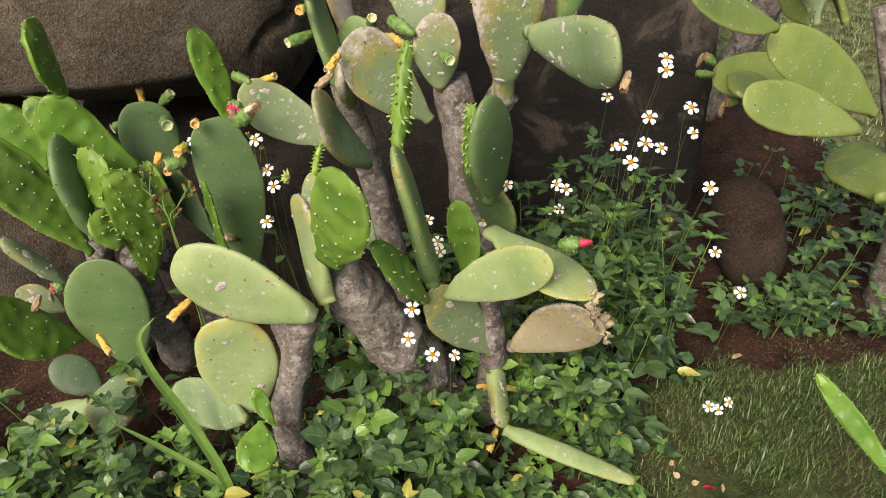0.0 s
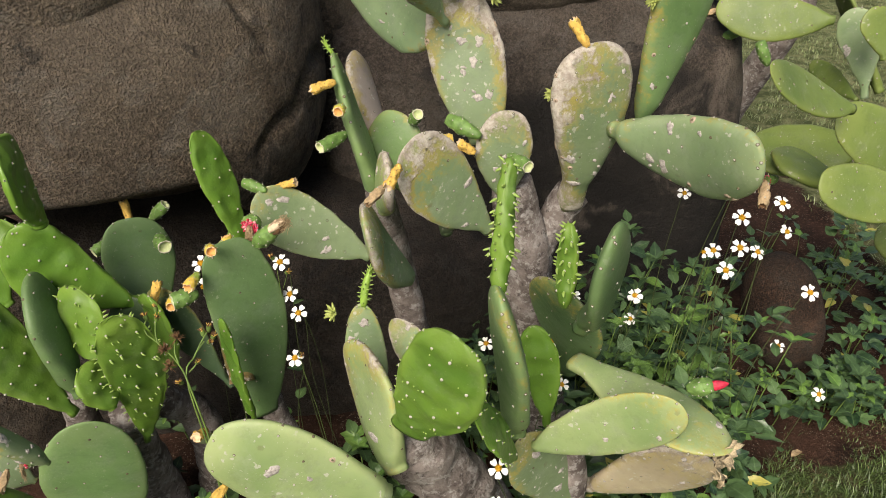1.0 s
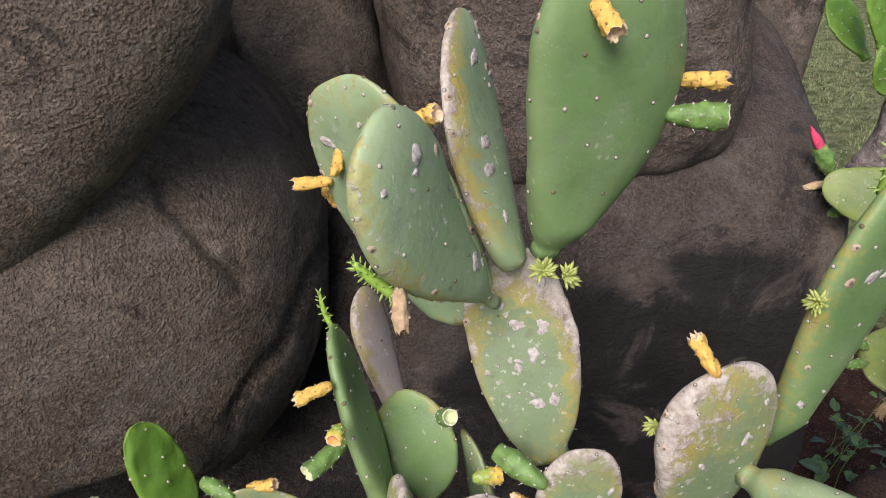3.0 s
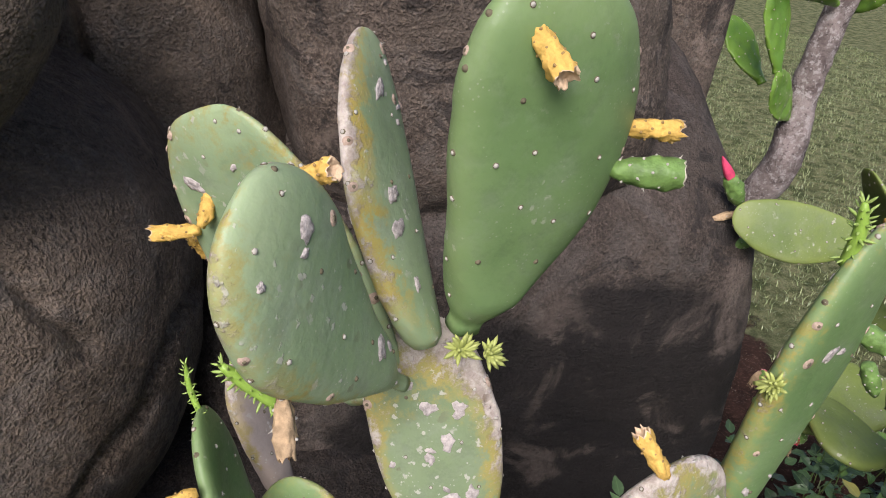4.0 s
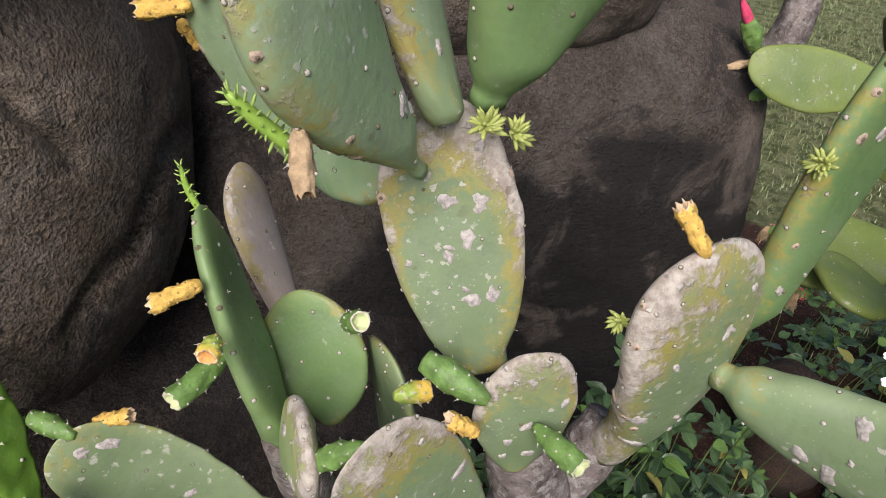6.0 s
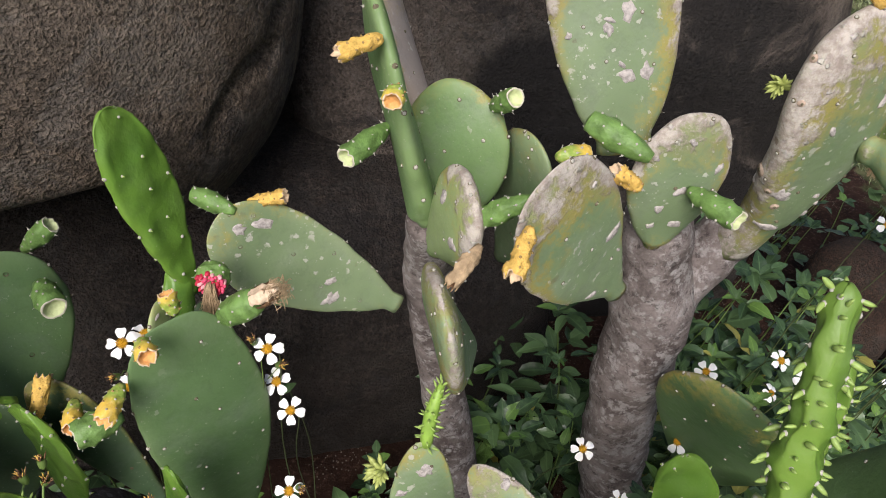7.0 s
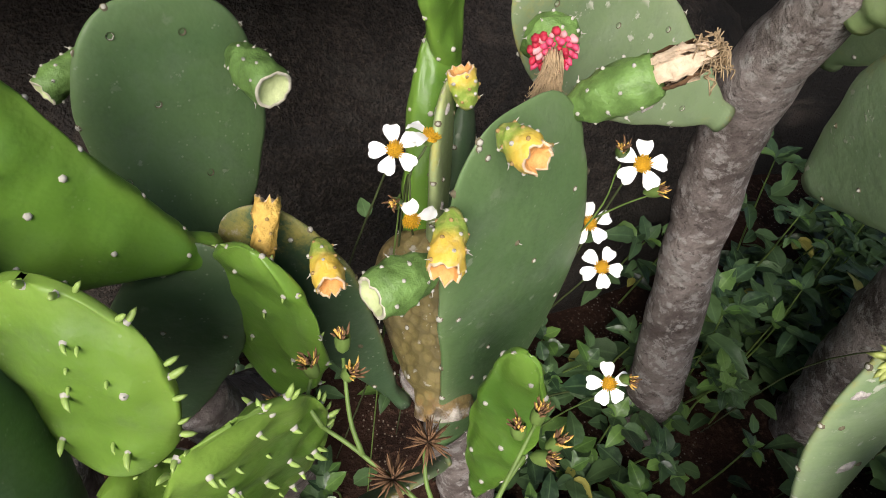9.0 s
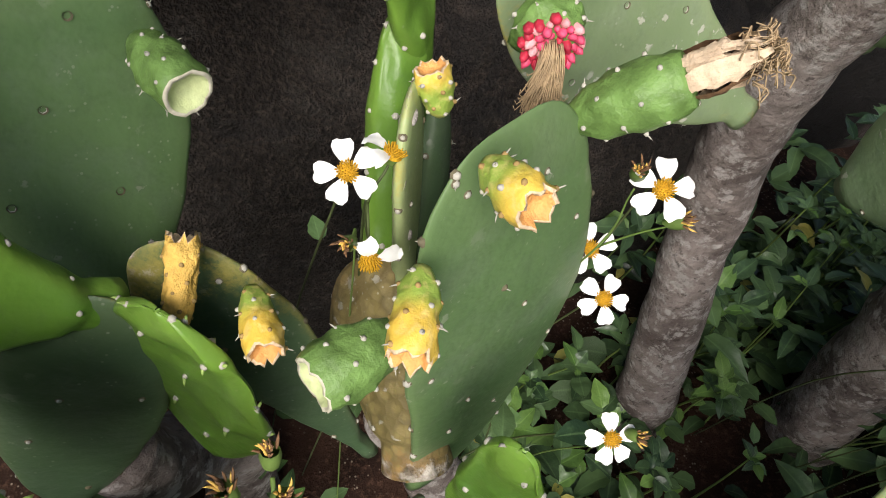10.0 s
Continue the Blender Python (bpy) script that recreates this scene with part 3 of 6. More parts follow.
def fruit(plant, kind, base, tip, r=None):
    """A fruit from its foot on the pad to its open end."""
    base, tip = Vector(base), Vector(tip)
    d = tip - base
    length = d.length
    base = base - d.normalized() * 0.004
    length += 0.004
    if kind == "orange":
        base, length = base + d.normalized() * 0.26 * length, 0.74 * length
    r = r or {"green": 0.0082, "orange": 0.0070, "yellow": 0.0064, "bud": 0.0078, "pale": 0.0074, "dry": 0.0055, "red": 0.0095,
              "pink": 0.0105, "pinkish": 0.0095, "papery": 0.0115}[kind]
    body = {"green": GREEN_FRUIT, "orange": LIME_FRUIT, "yellow": YELLOW_FRUIT, "bud": GREEN_FRUIT, "pale": LIME_FRUIT, "dry": DRY,
            "red": GREEN_FRUIT, "pink": GREEN_FRUIT, "pinkish": GREEN_FRUIT, "papery": GREEN_FRUIT}[kind]
    inner, rim = {"green": (CUP, CUP_RIM), "orange": (ORANGE_CUP, PEACH_RIM), "yellow": (PEACH_RIM, PEACH_RIM), "bud": (GREEN_FRUIT, GREEN_FRUIT),
                  "pale": (PEACH_RIM, CUP_RIM), "dry": (DRY_BROWN, DRY)}.get(kind, (CUP, CUP_RIM))
    nv = 26
    cupped = kind in ("green", "orange", "yellow", "pale", "dry")
    span = 0.62 if kind in ("papery", "pink", "red", "pinkish") else 1.0
    if kind == "yellow":
        ks, kr = (0, 0.12, 0.3, 0.5, 0.7, 0.88, 1.0), (0.5, 0.72, 0.85, 0.8, 0.92, 1.02, 0.96)
    elif kind == "orange":
        ks, kr = (0, 0.1, 0.25, 0.45, 0.62, 0.8, 1.0), (0.45, 0.68, 0.85, 0.95, 1.06, 1.08, 0.98)
    else:
        ks, kr = (0, 0.08, 0.22, 0.4, 0.58, 0.74, 0.88, 1.0), (0.42, 0.60, 0.80, 0.96, 1.06, 1.06, 1.02, 0.97) if kind in ("green", "pale") else (0.42, 0.60, 0.82, 1.0, 1.08, 1.03, 0.92, 0.84)
    prof = [(s * span, float(np.interp(s, ks, kr))) for s in np.linspace(0, 0.985, 15)]
    side_rings = len(prof)
    if cupped:
        prof += [(1.0, kr[-1]), (0.995, 0.84 * kr[-1]), (0.93, 0.70), (0.87, 0.5), (0.85, 0.1)]
    else:
        prof += [(span, 0.62), (span * 1.02, 0.1)]
    rough = {"yellow": 0.36, "dry": 0.5}.get(kind, 0.13)
    seed = rng.random() * 90
    knobs = [((0.1 + 0.84 * (k + 0.5) / 22), k * 2.4 + rng.uniform(-0.2, 0.2)) for k in range(22)]
    verts, ring_slot = [], []
    for i, (s, k) in enumerate(prof):
        for j in range(nv):
            a = 2 * math.pi * j / nv
            q = Vector((math.cos(a), math.sin(a), s * 3))
            lump = 1 + rough * noise.noise(q * 1.7 + Vector((seed, 0, 0))) + 0.6 * rough * noise.noise(q * 4.5 + Vector((0, seed, 0)))
            if i < side_rings:
                for ks_, ka in knobs:
                    da = (a - ka + math.pi) % (2 * math.pi) - math.pi
                    e = (da / 0.36) ** 2 + ((s / span - ks_) / 0.085) ** 2
                    if e < 6:
                        lump += (0.17 if kind != "dry" else 0.05) * math.exp(-e)
            z = s * length
            if s >= 0.97 and cupped:
                z += length * (0.3 if kind in ("green", "pale") else 1.0) * (0.12 * noise.noise(q * 3 + Vector((0, 0, seed))) + 0.03 * math.sin(a * 7 + seed) + 0.05 * noise.noise(q * 9 + Vector((seed, 0, 0))))
            verts.append((r * k * lump * math.cos(a), r * k * lump * math.sin(a), z))
    faces, slots = [], []
    for i in range(len(prof) - 1):
        for j in range(nv):
            faces.append((i * nv + j, i * nv + (j + 1) % nv, (i + 1) * nv + (j + 1) % nv, (i + 1) * nv + j))
            if cupped and i >= side_rings + 1:
                slots.append(1)
            elif cupped and i >= side_rings - 1:
                slots.append(2)
            else:
                slots.append(0)
    faces += [tuple(range(nv - 1, -1, -1)), tuple((len(prof) - 1) * nv + j for j in range(nv))]
    slots += [0, 1]
    b = Build()
    for sl in range(4):
        sel = [f for f, s in zip(faces, slots) if s == sl]
        if sl == 0:
            b.add(verts, sel, 0)
        else:
            b.f += sel
            b.s += [sl] * len(sel)
    dots = Build()
    for k, (s, a) in enumerate(knobs if kind != "dry" else knobs[::4]):
        kk = (float(np.interp(s, ks, kr)) * 1.12) * r
        at = (kk * math.cos(a), kk * math.sin(a), s * span * length)
        v, f = dome(0.0011, 0.0012)
        dots.add(turned(v, frame_z(at, (math.cos(a), math.sin(a), 0.2))), f, 0 if (kind == "yellow" or (kind == "orange" and k % 2)) else 1)
        if k % 3 == 0 and kind != "yellow":
            v, f = cone_leaf(0.0035, 0.0003, 0.1)
            dots.add(turned(v, frame_z(at, (math.cos(a), math.sin(a), 0.5))), f, 1)
    m = frame_z(base, d, rng.random() * 6)
    ob = part_of("fruit", b.mesh("fruit", [body, inner, rim]), plant, m, FRUIT_LABEL[kind])
    tagged(part_of("areoles", dots.mesh("areoles", [FRUIT_DOT, WOOL]), ob, m), kind="stuff")
    down = m.to_3x3().inverted() @ Vector((0, 0, -1))
    if kind == "red":
        w = Build()
        for k in range(46):
            a, o = k * 2.4, 0.86 * math.sqrt((k + 0.5) / 46)
            v, f = cone_leaf(r * rng.uniform(0.4, 0.6), r * rng.uniform(0.14, 0.21), rng.uniform(-0.3, 0.3))
            at = (r * o * math.cos(a), r * o * math.sin(a), length * span * 0.86)
            w.add(turned(v, frame_z(at, (math.cos(a) * o * 0.7, math.sin(a) * o * 0.7, 1.0), k)), f, (0, 2, 0, 3, 2)[k % 5])
        for k in range(150):
            a, o = rng.random() * 6.28, r * rng.uniform(0.0, 0.35)
            p0 = Vector((o * math.cos(a), o * math.sin(a), length * 0.66))
            out = Vector((math.cos(a), math.sin(a), 0.0))
            p1 = p0 + Vector((0, 0, 0.006)) + down * 0.006 + out * rng.uniform(0.0, 0.003)
            p2 = p1 + down * rng.uniform(0.010, 0.020) + out * rng.uniform(0.0, 0.006) + Vector((0, 0, rng.uniform(-0.002, 0.003)))
            p3 = p2 + Vector([rng.uniform(-0.003, 0.003) for _ in range(3)])
            w.add(*tube(spline((p0, p1, p2, p3), 6), [0.00032, 0.0003, 0.00028, 0.00026, 0.00024, 0.0002], 4), 1)
        part_of("flower_bud", w.mesh("flower_bud", [PINK, DRY, RED, PALE_PINK]), ob, m, "crimson and pale pink petals with a brush of tan threads")
    if kind in ("pink", "pinkish"):
        w = Build()
        for layer in range(3):
            vv = []
            for s, k in ((0.58, 0.5), (0.68, 0.62), (0.82, 0.5), (0.93, 0.3), (1.0, 0.08)):
                for j in range(10):
                    a = 2 * math.pi * j / 10 + layer
                    kk = k * (1 + 0.22 * math.sin(3 * a + layer * 2)) * (1 - 0.12 * layer)
                    vv.append((r * kk * math.cos(a), r * kk * math.sin(a), (s + 0.03 * layer * (kind == "pink")) * length))
            w.add(vv, grid_faces(5, 10), 0)
        part_of("flower_bud", w.mesh("flower_bud", [PINK if kind == "pink" else RED]), ob, m, "closed crimson petals" if kind == "pink" else "faded pink petals")
    if kind == "papery":
        w = Build()
        for k in range(34):
            a, n, wide = k * 2.4, 9, rng.uniform(0.006, 0.011)
            lay, s0 = rng.uniform(0.35, 1.0), rng.random() * 40
            vv = []
            for i in range(n):
                u = i / (n - 1)
                rad = r * lay * (0.75 + 0.35 * math.sin(math.pi * u) - 0.35 * u) + 0.0034 * noise.noise(Vector((u * 6, s0, 0)))
                for c in (-1, 0, 1):
                    t = a + c * wide / (2 * r) * math.sin(math.pi * (0.15 + 0.75 * u)) + 0.35 * noise.noise(Vector((u * 3, s0, 5)))
                    q = rad + 0.0012 * noise.noise(Vector((u * 9, c * 2, s0)))
                    vv.append((q * math.cos(t), q * math.sin(t), length * (0.56 + 0.40 * u * rng.uniform(0.85, 1.1))))
            w.add(vv, grid_faces(n, 3, closed=False), 0 if k % 5 else 2)
        for k in range(130):
            a, o = rng.random() * 6.28, rng.uniform(0.1, 0.85)
            p0 = Vector((r * o * math.cos(a), r * o * math.sin(a), length * rng.uniform(0.85, 1.0)))
            p1 = p0 + Vector((rng.uniform(-1, 1), rng.uniform(-1, 1), rng.uniform(0.2, 1.0))) * 0.004
            p2 = p1 + Vector((rng.uniform(-1, 1), rng.uniform(-1, 1), rng.uniform(-0.6, 0.4))) * 0.004 + down * 0.003
            w.add(*tube(spline((p0, p1, p2), 6), [0.0003] * 6, 4), 1)
        part_of("withered_flower", w.mesh("withered_flower", [PAPERY, DRY, DRY_BROWN]), ob, m, "papery withered flower with curled threads")
    return ob


def sprout(plant, base, tip, r=0.004, count=40, leaf=0.008, mats=None, label="young shoot with pointed fleshy leaves"):
    """A new shoot: a small stem set with fleshy cones."""
    base, tip = Vector(base), Vector(tip)
    d = tip - base
    length = d.length
    b = Build()
    side = d.orthogonal().normalized() * length * 0.06
    path = spline((Vector((0, 0, -0.003)), Vector((side.x, side.y, length * 0.5)), Vector((0, 0, length))), 10)
    b.add(*tube(path, [r * k for k in (0.8, 0.95, 1, 1, 1, 0.95, 0.9, 0.8, 0.65, 0.4)], 10), 0)
    for k in range(count):
        s = (k + rng.random()) / count
        a = k * 2.4 + rng.uniform(-0.3, 0.3)
        p = path[min(9, int(s * 9.99))]
        q = p + Vector((math.cos(a), math.sin(a), 0)) * r * (0.8 if s < 0.9 else 0.3)
        size = leaf * rng.uniform(0.6, 1.1)
        v, f = cone_leaf(size, size * 0.15, rng.uniform(0.0, 0.35))
        b.add(turned(v, frame_z(q, (math.cos(a), math.sin(a), -0.25 + 1.7 * s ** 2), 0)), f, 1)
    return part_of("sprout", b.mesh("sprout", mats or [SPROUT, FLESH]), plant, frame_z(base, d), label)


def flake(plant, at, out, size, spin=0.0):
    """A torn curl of dry skin."""
    n, seed = 9, rng.random() * 60
    v = []
    for i in range(n):
        for j in range(n):
            x, y = i / (n - 1) - 0.5, j / (n - 1) - 0.5
            k = 1 + 0.5 * noise.noise(Vector((x * 3, y * 3, seed)))
            z = 0.35 * noise.noise(Vector((x * 4, y * 4, seed + 9))) + 0.9 * x * x
            v.append((x * k * size, y * k * 0.7 * size, z * size))
    back = [(x, y, z - 0.0012) for x, y, z in v]
    m = n * n
    f = grid_faces(n, n, closed=False)
    ring = [i for i in range(n)] + [i * n + n - 1 for i in range(1, n)] + [m - 1 - i for i in range(1, n)] + [(n - 1 - i) * n for i in range(1, n - 1)]
    f += [tuple(m + i for i in reversed(q)) for q in f]
    f += [(ring[i], m + ring[i], m + ring[(i + 1) % len(ring)], ring[(i + 1) % len(ring)]) for i in range(len(ring))]
    return part_of("skin_flake", mesh_of("skin_flake", v + back, f, [DRY_PALE]), plant, frame_z(at, out, spin), "torn curl of dry tan skin")


def star(plant, at, out, r=0.011):
    b = Build()
    v, f = dome(0.004, 0.004, 8)
    b.add(v, f, 0)
    for k in range(26):
        a, e = k * 2.4, rng.uniform(0.05, 1.4)
        size = r * rng.uniform(0.7, 1.1)
        v, f = cone_leaf(size, size * 0.16, 0.15)
        b.add(turned(v, frame_z((0.002 * math.cos(a), 0.002 * math.sin(a), 0.001), (math.cos(a) * math.cos(e), math.sin(a) * math.cos(e), math.sin(e)))), f, 1)
    return part_of("sprout", b.mesh("sprout", [SPROUT_OLD, SPROUT_OLD]), plant, frame_z(at, out), "star-shaped yellow-green new shoot")


# ---------------------------------------------------------------- ground
def ground_height(x, y):
    d = math.hypot(x, y - 1.2)
    z = 0.02 * noise.noise(Vector((x * 2.3, y * 2.3, 0))) + 0.008 * noise.noise(Vector((x * 9, y * 9, 3)))
    z *= 1.0 / (1 + (d / 6) ** 2)
    bed = smooth01(x, 0.75, 0.2) * smooth01(y, 0.7, 1.1) * smooth01(y, 3.0, 2.0)
    return z + 0.06 * bed


def lawn_amount(x, y):
    edge = 1.28 + 0.10 * noise.noise(Vector((x * 1.4, 2.0, 0))) - 0.25 * smooth01(x, 0.6, 0.2)
    front = smooth01(y, edge + 0.06, edge - 0.06) * smooth01(x, 0.2, 0.42)
    back = smooth01(x, 1.15, 1.5) * smooth01(y, 1.2, 1.8) + smooth01(y, 3.0, 3.4)
    behind = smooth01(y, 0.75, 0.55)
    return min(1.0, max(front, back, behind))


def build_ground():
    s = np.concatenate([-np.geomspace(60, 1.25, 22), np.linspace(-1.2, 2.2, 180), np.geomspace(2.3, 60, 24)])
    xs, ys = s, s + 0.6
    verts, lawn, pale = [], [], []
    for y in ys:
        for x in xs:
            verts.append((x, y, ground_height(x, y)))
            lawn.append(lawn_amount(x, y))
            pale.append(smooth01(y, 1.6, 2.6))
    faces = grid_faces(len(ys), len(xs), closed=False)
    ob = new("ground", mesh_of("ground", verts, faces, [GROUND], attrs={"lawn": lawn, "mown": pale}))
    return tagged(ob, "reddish garden soil merging into short worn lawn", "ground", kind="structure")


build_ground()


# ---------------------------------------------------------------- boulders
def boulder(center, radii, turn=(0, 0, 0), square=2.6, seed=0, detail=7, rough=1.0, cracks=(), label="dark brown granite boulder", mat=None, name="boulder", under=None, flat=None, ledge=0.0, draft=0.0, rise=0.0, black_patch=()):
    """A rounded block of rock. cracks: (normal, offset, half width, depth, reach centre, reach) in the rock's own axes;
    flat: a higher power that keeps the front a plane; draft: how much it narrows behind; rise: how steeply its top climbs towards the back;
    black_patch: (centre, radius) of a black patch, in the world; under: (height, depth, x) below which its front falls back, lower past x."""
    bm = bmesh.new()
    bmesh.ops.create_icosphere(bm, subdivisions=detail, radius=1.0)
    size = min(radii)
    place = pose(*center, *turn)
    lift = place.to_3x3().inverted()
    off = Vector((seed * 3.1, seed * 1.7, seed * 2.3))
    for v in bm.verts:
        d = v.co.normalized()
        f = flat or square
        k = ((abs(d.x) ** square + abs(d.z) ** square) ** (f / square) + abs(d.y) ** f) ** (-1 / f)
        p = Vector((d.x * k * radii[0], d.y * k * radii[1], d.z * k * radii[2]))
        if draft:
            k = 1 - draft * smooth01(d.y, -0.75, 0.6)
            p = Vector((p.x * k, p.y, p.z * k))
        if rise:
            p.z += rise * p.y * smooth01(p.z / radii[2], 0.1, 0.8)
        a = noise.noise(p * 2.2 + off) * 0.075 + noise.noise(p * 5.5 + off) * 0.028 + noise.noise(p * 14 + off) * 0.010
        a += noise.noise(p * 34 + off) * 0.006 + noise.noise(p * 80 + off) * 0.004
        if ledge:
            a += ledge * (abs(noise.noise(p * 4.2 + off * 2)) - 0.2) + 0.45 * ledge * (abs(noise.noise(p * 11 + off)) - 0.2)
        p += d * a * rough * (size / 0.45)
        for nrm, o, w, depth, c, reach in cracks:
            wob = 0.012 * noise.noise(p * 6 + off) + 0.008 * noise.noise(p * 24 + off)
            s = p.dot(Vector(nrm).normalized()) - o + wob
            near = smooth01((p - Vector(c)).length, reach, reach * 0.7)
            p -= d * near * depth * math.exp(-(s / w) ** 2)
        if under:
            w = place @ p
            p = p + lift @ Vector((0, under[1] * smooth01(w.z - under[0] + 0.15 * smooth01(w.x, under[2] - 0.05, under[2] + 0.05), 0.05, -0.06), 0))
        v.co = p
    me = bpy.data.meshes.new(name)
    bm.to_mesh(me)
    bm.free()
    if black_patch:
        marks = [max(smooth01((place @ v.co - Vector(c)).length, r, 0.45 * r) for c, r in black_patch) for v in me.vertices]
        me.attributes.new("black_patch", "FLOAT", "POINT").data.foreach_set("value", np.asarray(marks, np.float32))
    me.materials.append(mat or ROCK)
    me.polygons.foreach_set("use_smooth", np.ones(len(me.polygons), bool))
    ob = new(name, me)
    ob.matrix_basis = pose(*center, *turn)
    return tagged(ob, label, "boulder" if name == "boulder" else "stone")


boulder((-0.886, 1.815, 0.795), (0.622, 0.532, 0.365), (-6, 8, 6), 2.8, 1, rough=0.3, under=(0.63, 0.22, -0.41), label="large rounded brown boulder with a long crack",
        cracks=(((-0.832, -0.215, -0.511), -0.372, 0.007, 0.016, (0.453, -0.378, 0.148), 0.10),
                ((-0.93, 0.197, 0.31), -0.591, 0.008, 0.022, (0.583, -0.233, -0.01), 0.13), ((-0.81, 0.291, 0.509), -0.563, 0.008, 0.022, (0.522, -0.345, -0.079), 0.085)))
boulder((-0.925, 1.62, 1.345), (0.600, 0.29, 0.40), (-8, 47, 0), 6.0, 2, rough=0.22, flat=6.0, draft=0.22, label="large brown boulder overhanging the one below")
boulder((0.130, 2.28, 1.135), (0.305, 0.50, 0.37), (4, -11, -4), 4.6, 3, rough=0.55, label="broad weathered boulder with a dark stained face", mat=ROCK_WEATHERED, ledge=0.05,
        cracks=(((1, 0, 0.05), 0.285, 0.006, 0.03, (0.3, -0.45, -0.05), 0.12),))
boulder((-0.43, 2.18, 0.98), (0.24, 0.34, 0.62), (-4, -20, 4), 2.8, 4, rough=0.6, flat=4.5, ledge=0.07, label="narrow upright dark boulder wedged between larger ones",
        cracks=(((1, 0, -0.25), 0.03, 0.006, 0.02, (0.05, -0.32, 0.15), 0.3),))
boulder((0.195, 2.11, 0.31), (0.505, 0.385, 0.70), (0, -3, 4), 6.0, 5, rough=0.4, label="low block-shaped boulder with a flat stained top", ledge=0.03, rise=0.6, black_patch=(((0.16, 1.72, 0.40), 0.38), ((0.40, 1.73, 0.46), 0.36), ((0.28, 1.72, 0.15), 0.46), ((0.60, 1.85, 0.35), 0.32)), mat=ROCK_BLACKENED)
boulder((-0.20, 2.0, 0.42), (0.22, 0.26, 0.30), (0, 0, 0), 2.4, 6, 5, label="rounded rock deep in the shade between boulders", mat=ROCK_SHADED)
boulder((0.63, 2.42, 0.95), (0.10, 0.22, 0.46), (0, 3, 8), 4.0, 10, 6, 0.6, label="upright slab of brown rock behind the block", mat=ROCK_WEATHERED)
boulder((-0.40, 1.91, 0.14), (0.60, 0.46, 0.36), (0, 0, 6), 3.2, 7, rough=0.7, label="low brown rock at the foot of the boulders", mat=ROCK_SHADED)
boulder((-1.15, 1.60, 0.18), (0.36, 0.34, 0.30), (0, 0, 0), 2.6, 8, 5, label="dark rock at the edge of the bed")
boulder((0.785, 1.63, 0.135), (0.085, 0.08, 0.16), (-8, -16, 6), 2.6, 9, 6, 0.7, label="small reddish-brown stone in the soil", mat=STONE_RED, name="stone")

upper = thing("prickly_pear", "tall prickly pear with grey trunk and broad green pads", "cactus", (0.17, 1.27, 0.02))
pad(upper, (-0.014, 1.276, 0.771), (-0.057, 1.345, 0.973), 0.105, 139, "old", cork=0.95, foot=0.35, widest=0.56, stub=0.45, blunt=0.34, edge=0.45, thick=0.22, taper=0.02, scars=6, scabs=12)  # N
pad(upper, (-0.066, 1.318, 0.929), (-0.181, 1.203, 1.137), 0.110, 105, "glaucous", cork=0.2, curve=-0.1, widest=0.74, edge=-0.2, scars=16, blunt=0.43, thick=0.41, taper=0.09, stub=0.1, scabs=5)  # T1
pad(upper, (-0.091, 1.364, 0.881), (-0.212, 1.407, 1.114), 0.164, 69, "glaucous", cork=0.3, widest=0.47, scars=14, blunt=0.31, curve=-0.08, bend=0.04, thick=0.17, taper=0, stub=0.17, edge=0.12, scabs=8)  # T2
pad(upper, (-0.056, 1.311, 0.969), (-0.095, 1.416, 1.173), 0.093, 36, "tawny", cork=0.2, edge=0.62, thick=0.26, scars=9, widest=0.53, blunt=0.42, curve=0.11, bend=-0.01, taper=0, stub=0.19, scabs=7)  # T3
pad(upper, (-0.026, 1.317, 0.982), (0.004, 1.288, 1.241), 0.137, 150, "leafy", cork=0.0, foot=0.1, curve=-0.12, scars=8, widest=0.66, blunt=0.39, bend=0.01, thick=0.39, taper=0.02, stub=0.18)  # T4
pad(upper, (0.111, 1.254, 0.675), (0.111, 1.214, 0.928), 0.116, 193, "old", cork=0.85, foot=0.85, edge=0.45, widest=0.75, blunt=0.35, curve=0.01, bend=0.07, thick=0.38, taper=0.15, stub=0.35, scars=6, scabs=9)  # R1
pad(upper, (0.200, 1.263, 0.789), (0.263, 1.266, 1.091), 0.100, 106, "leafy", cork=0.1, foot=0.2, widest=0.64, blunt=0.47, curve=0.01, bend=0.01, thick=0.33, taper=0.08, stub=0.05, scars=12, edge=0.3, scabs=4)  # R2
pad(upper, (0.144, 1.203, 0.816), (0.241, 0.993, 0.857), 0.108, 101, "mid", cork=0.25, foot=0.45, widest=0.61, taper=0.1, blunt=0.39, curve=-0.18, bend=-0.06, thick=0.37, stub=0.21, scars=8, scabs=6)  # R3
pad(upper, (0.005, 1.221, 0.711), (-0.000, 1.218, 0.841), 0.078, 357, "old", cork=0.95, foot=0.5, widest=0.58, blunt=0.39, curve=-0.04, bend=-0.05, thick=0.28, taper=0.14, stub=0.17, scabs=7)  # M1
pad(upper, (-0.012, 1.221, 0.657), (-0.130, 1.166, 0.825), 0.101, 92, "mid", cork=0.95, foot=0.3, widest=0.69, blunt=0.4, curve=-0.08, bend=-0.03, thick=0.12, taper=0.01, stub=0.22, scars=4, scabs=4)  # M2

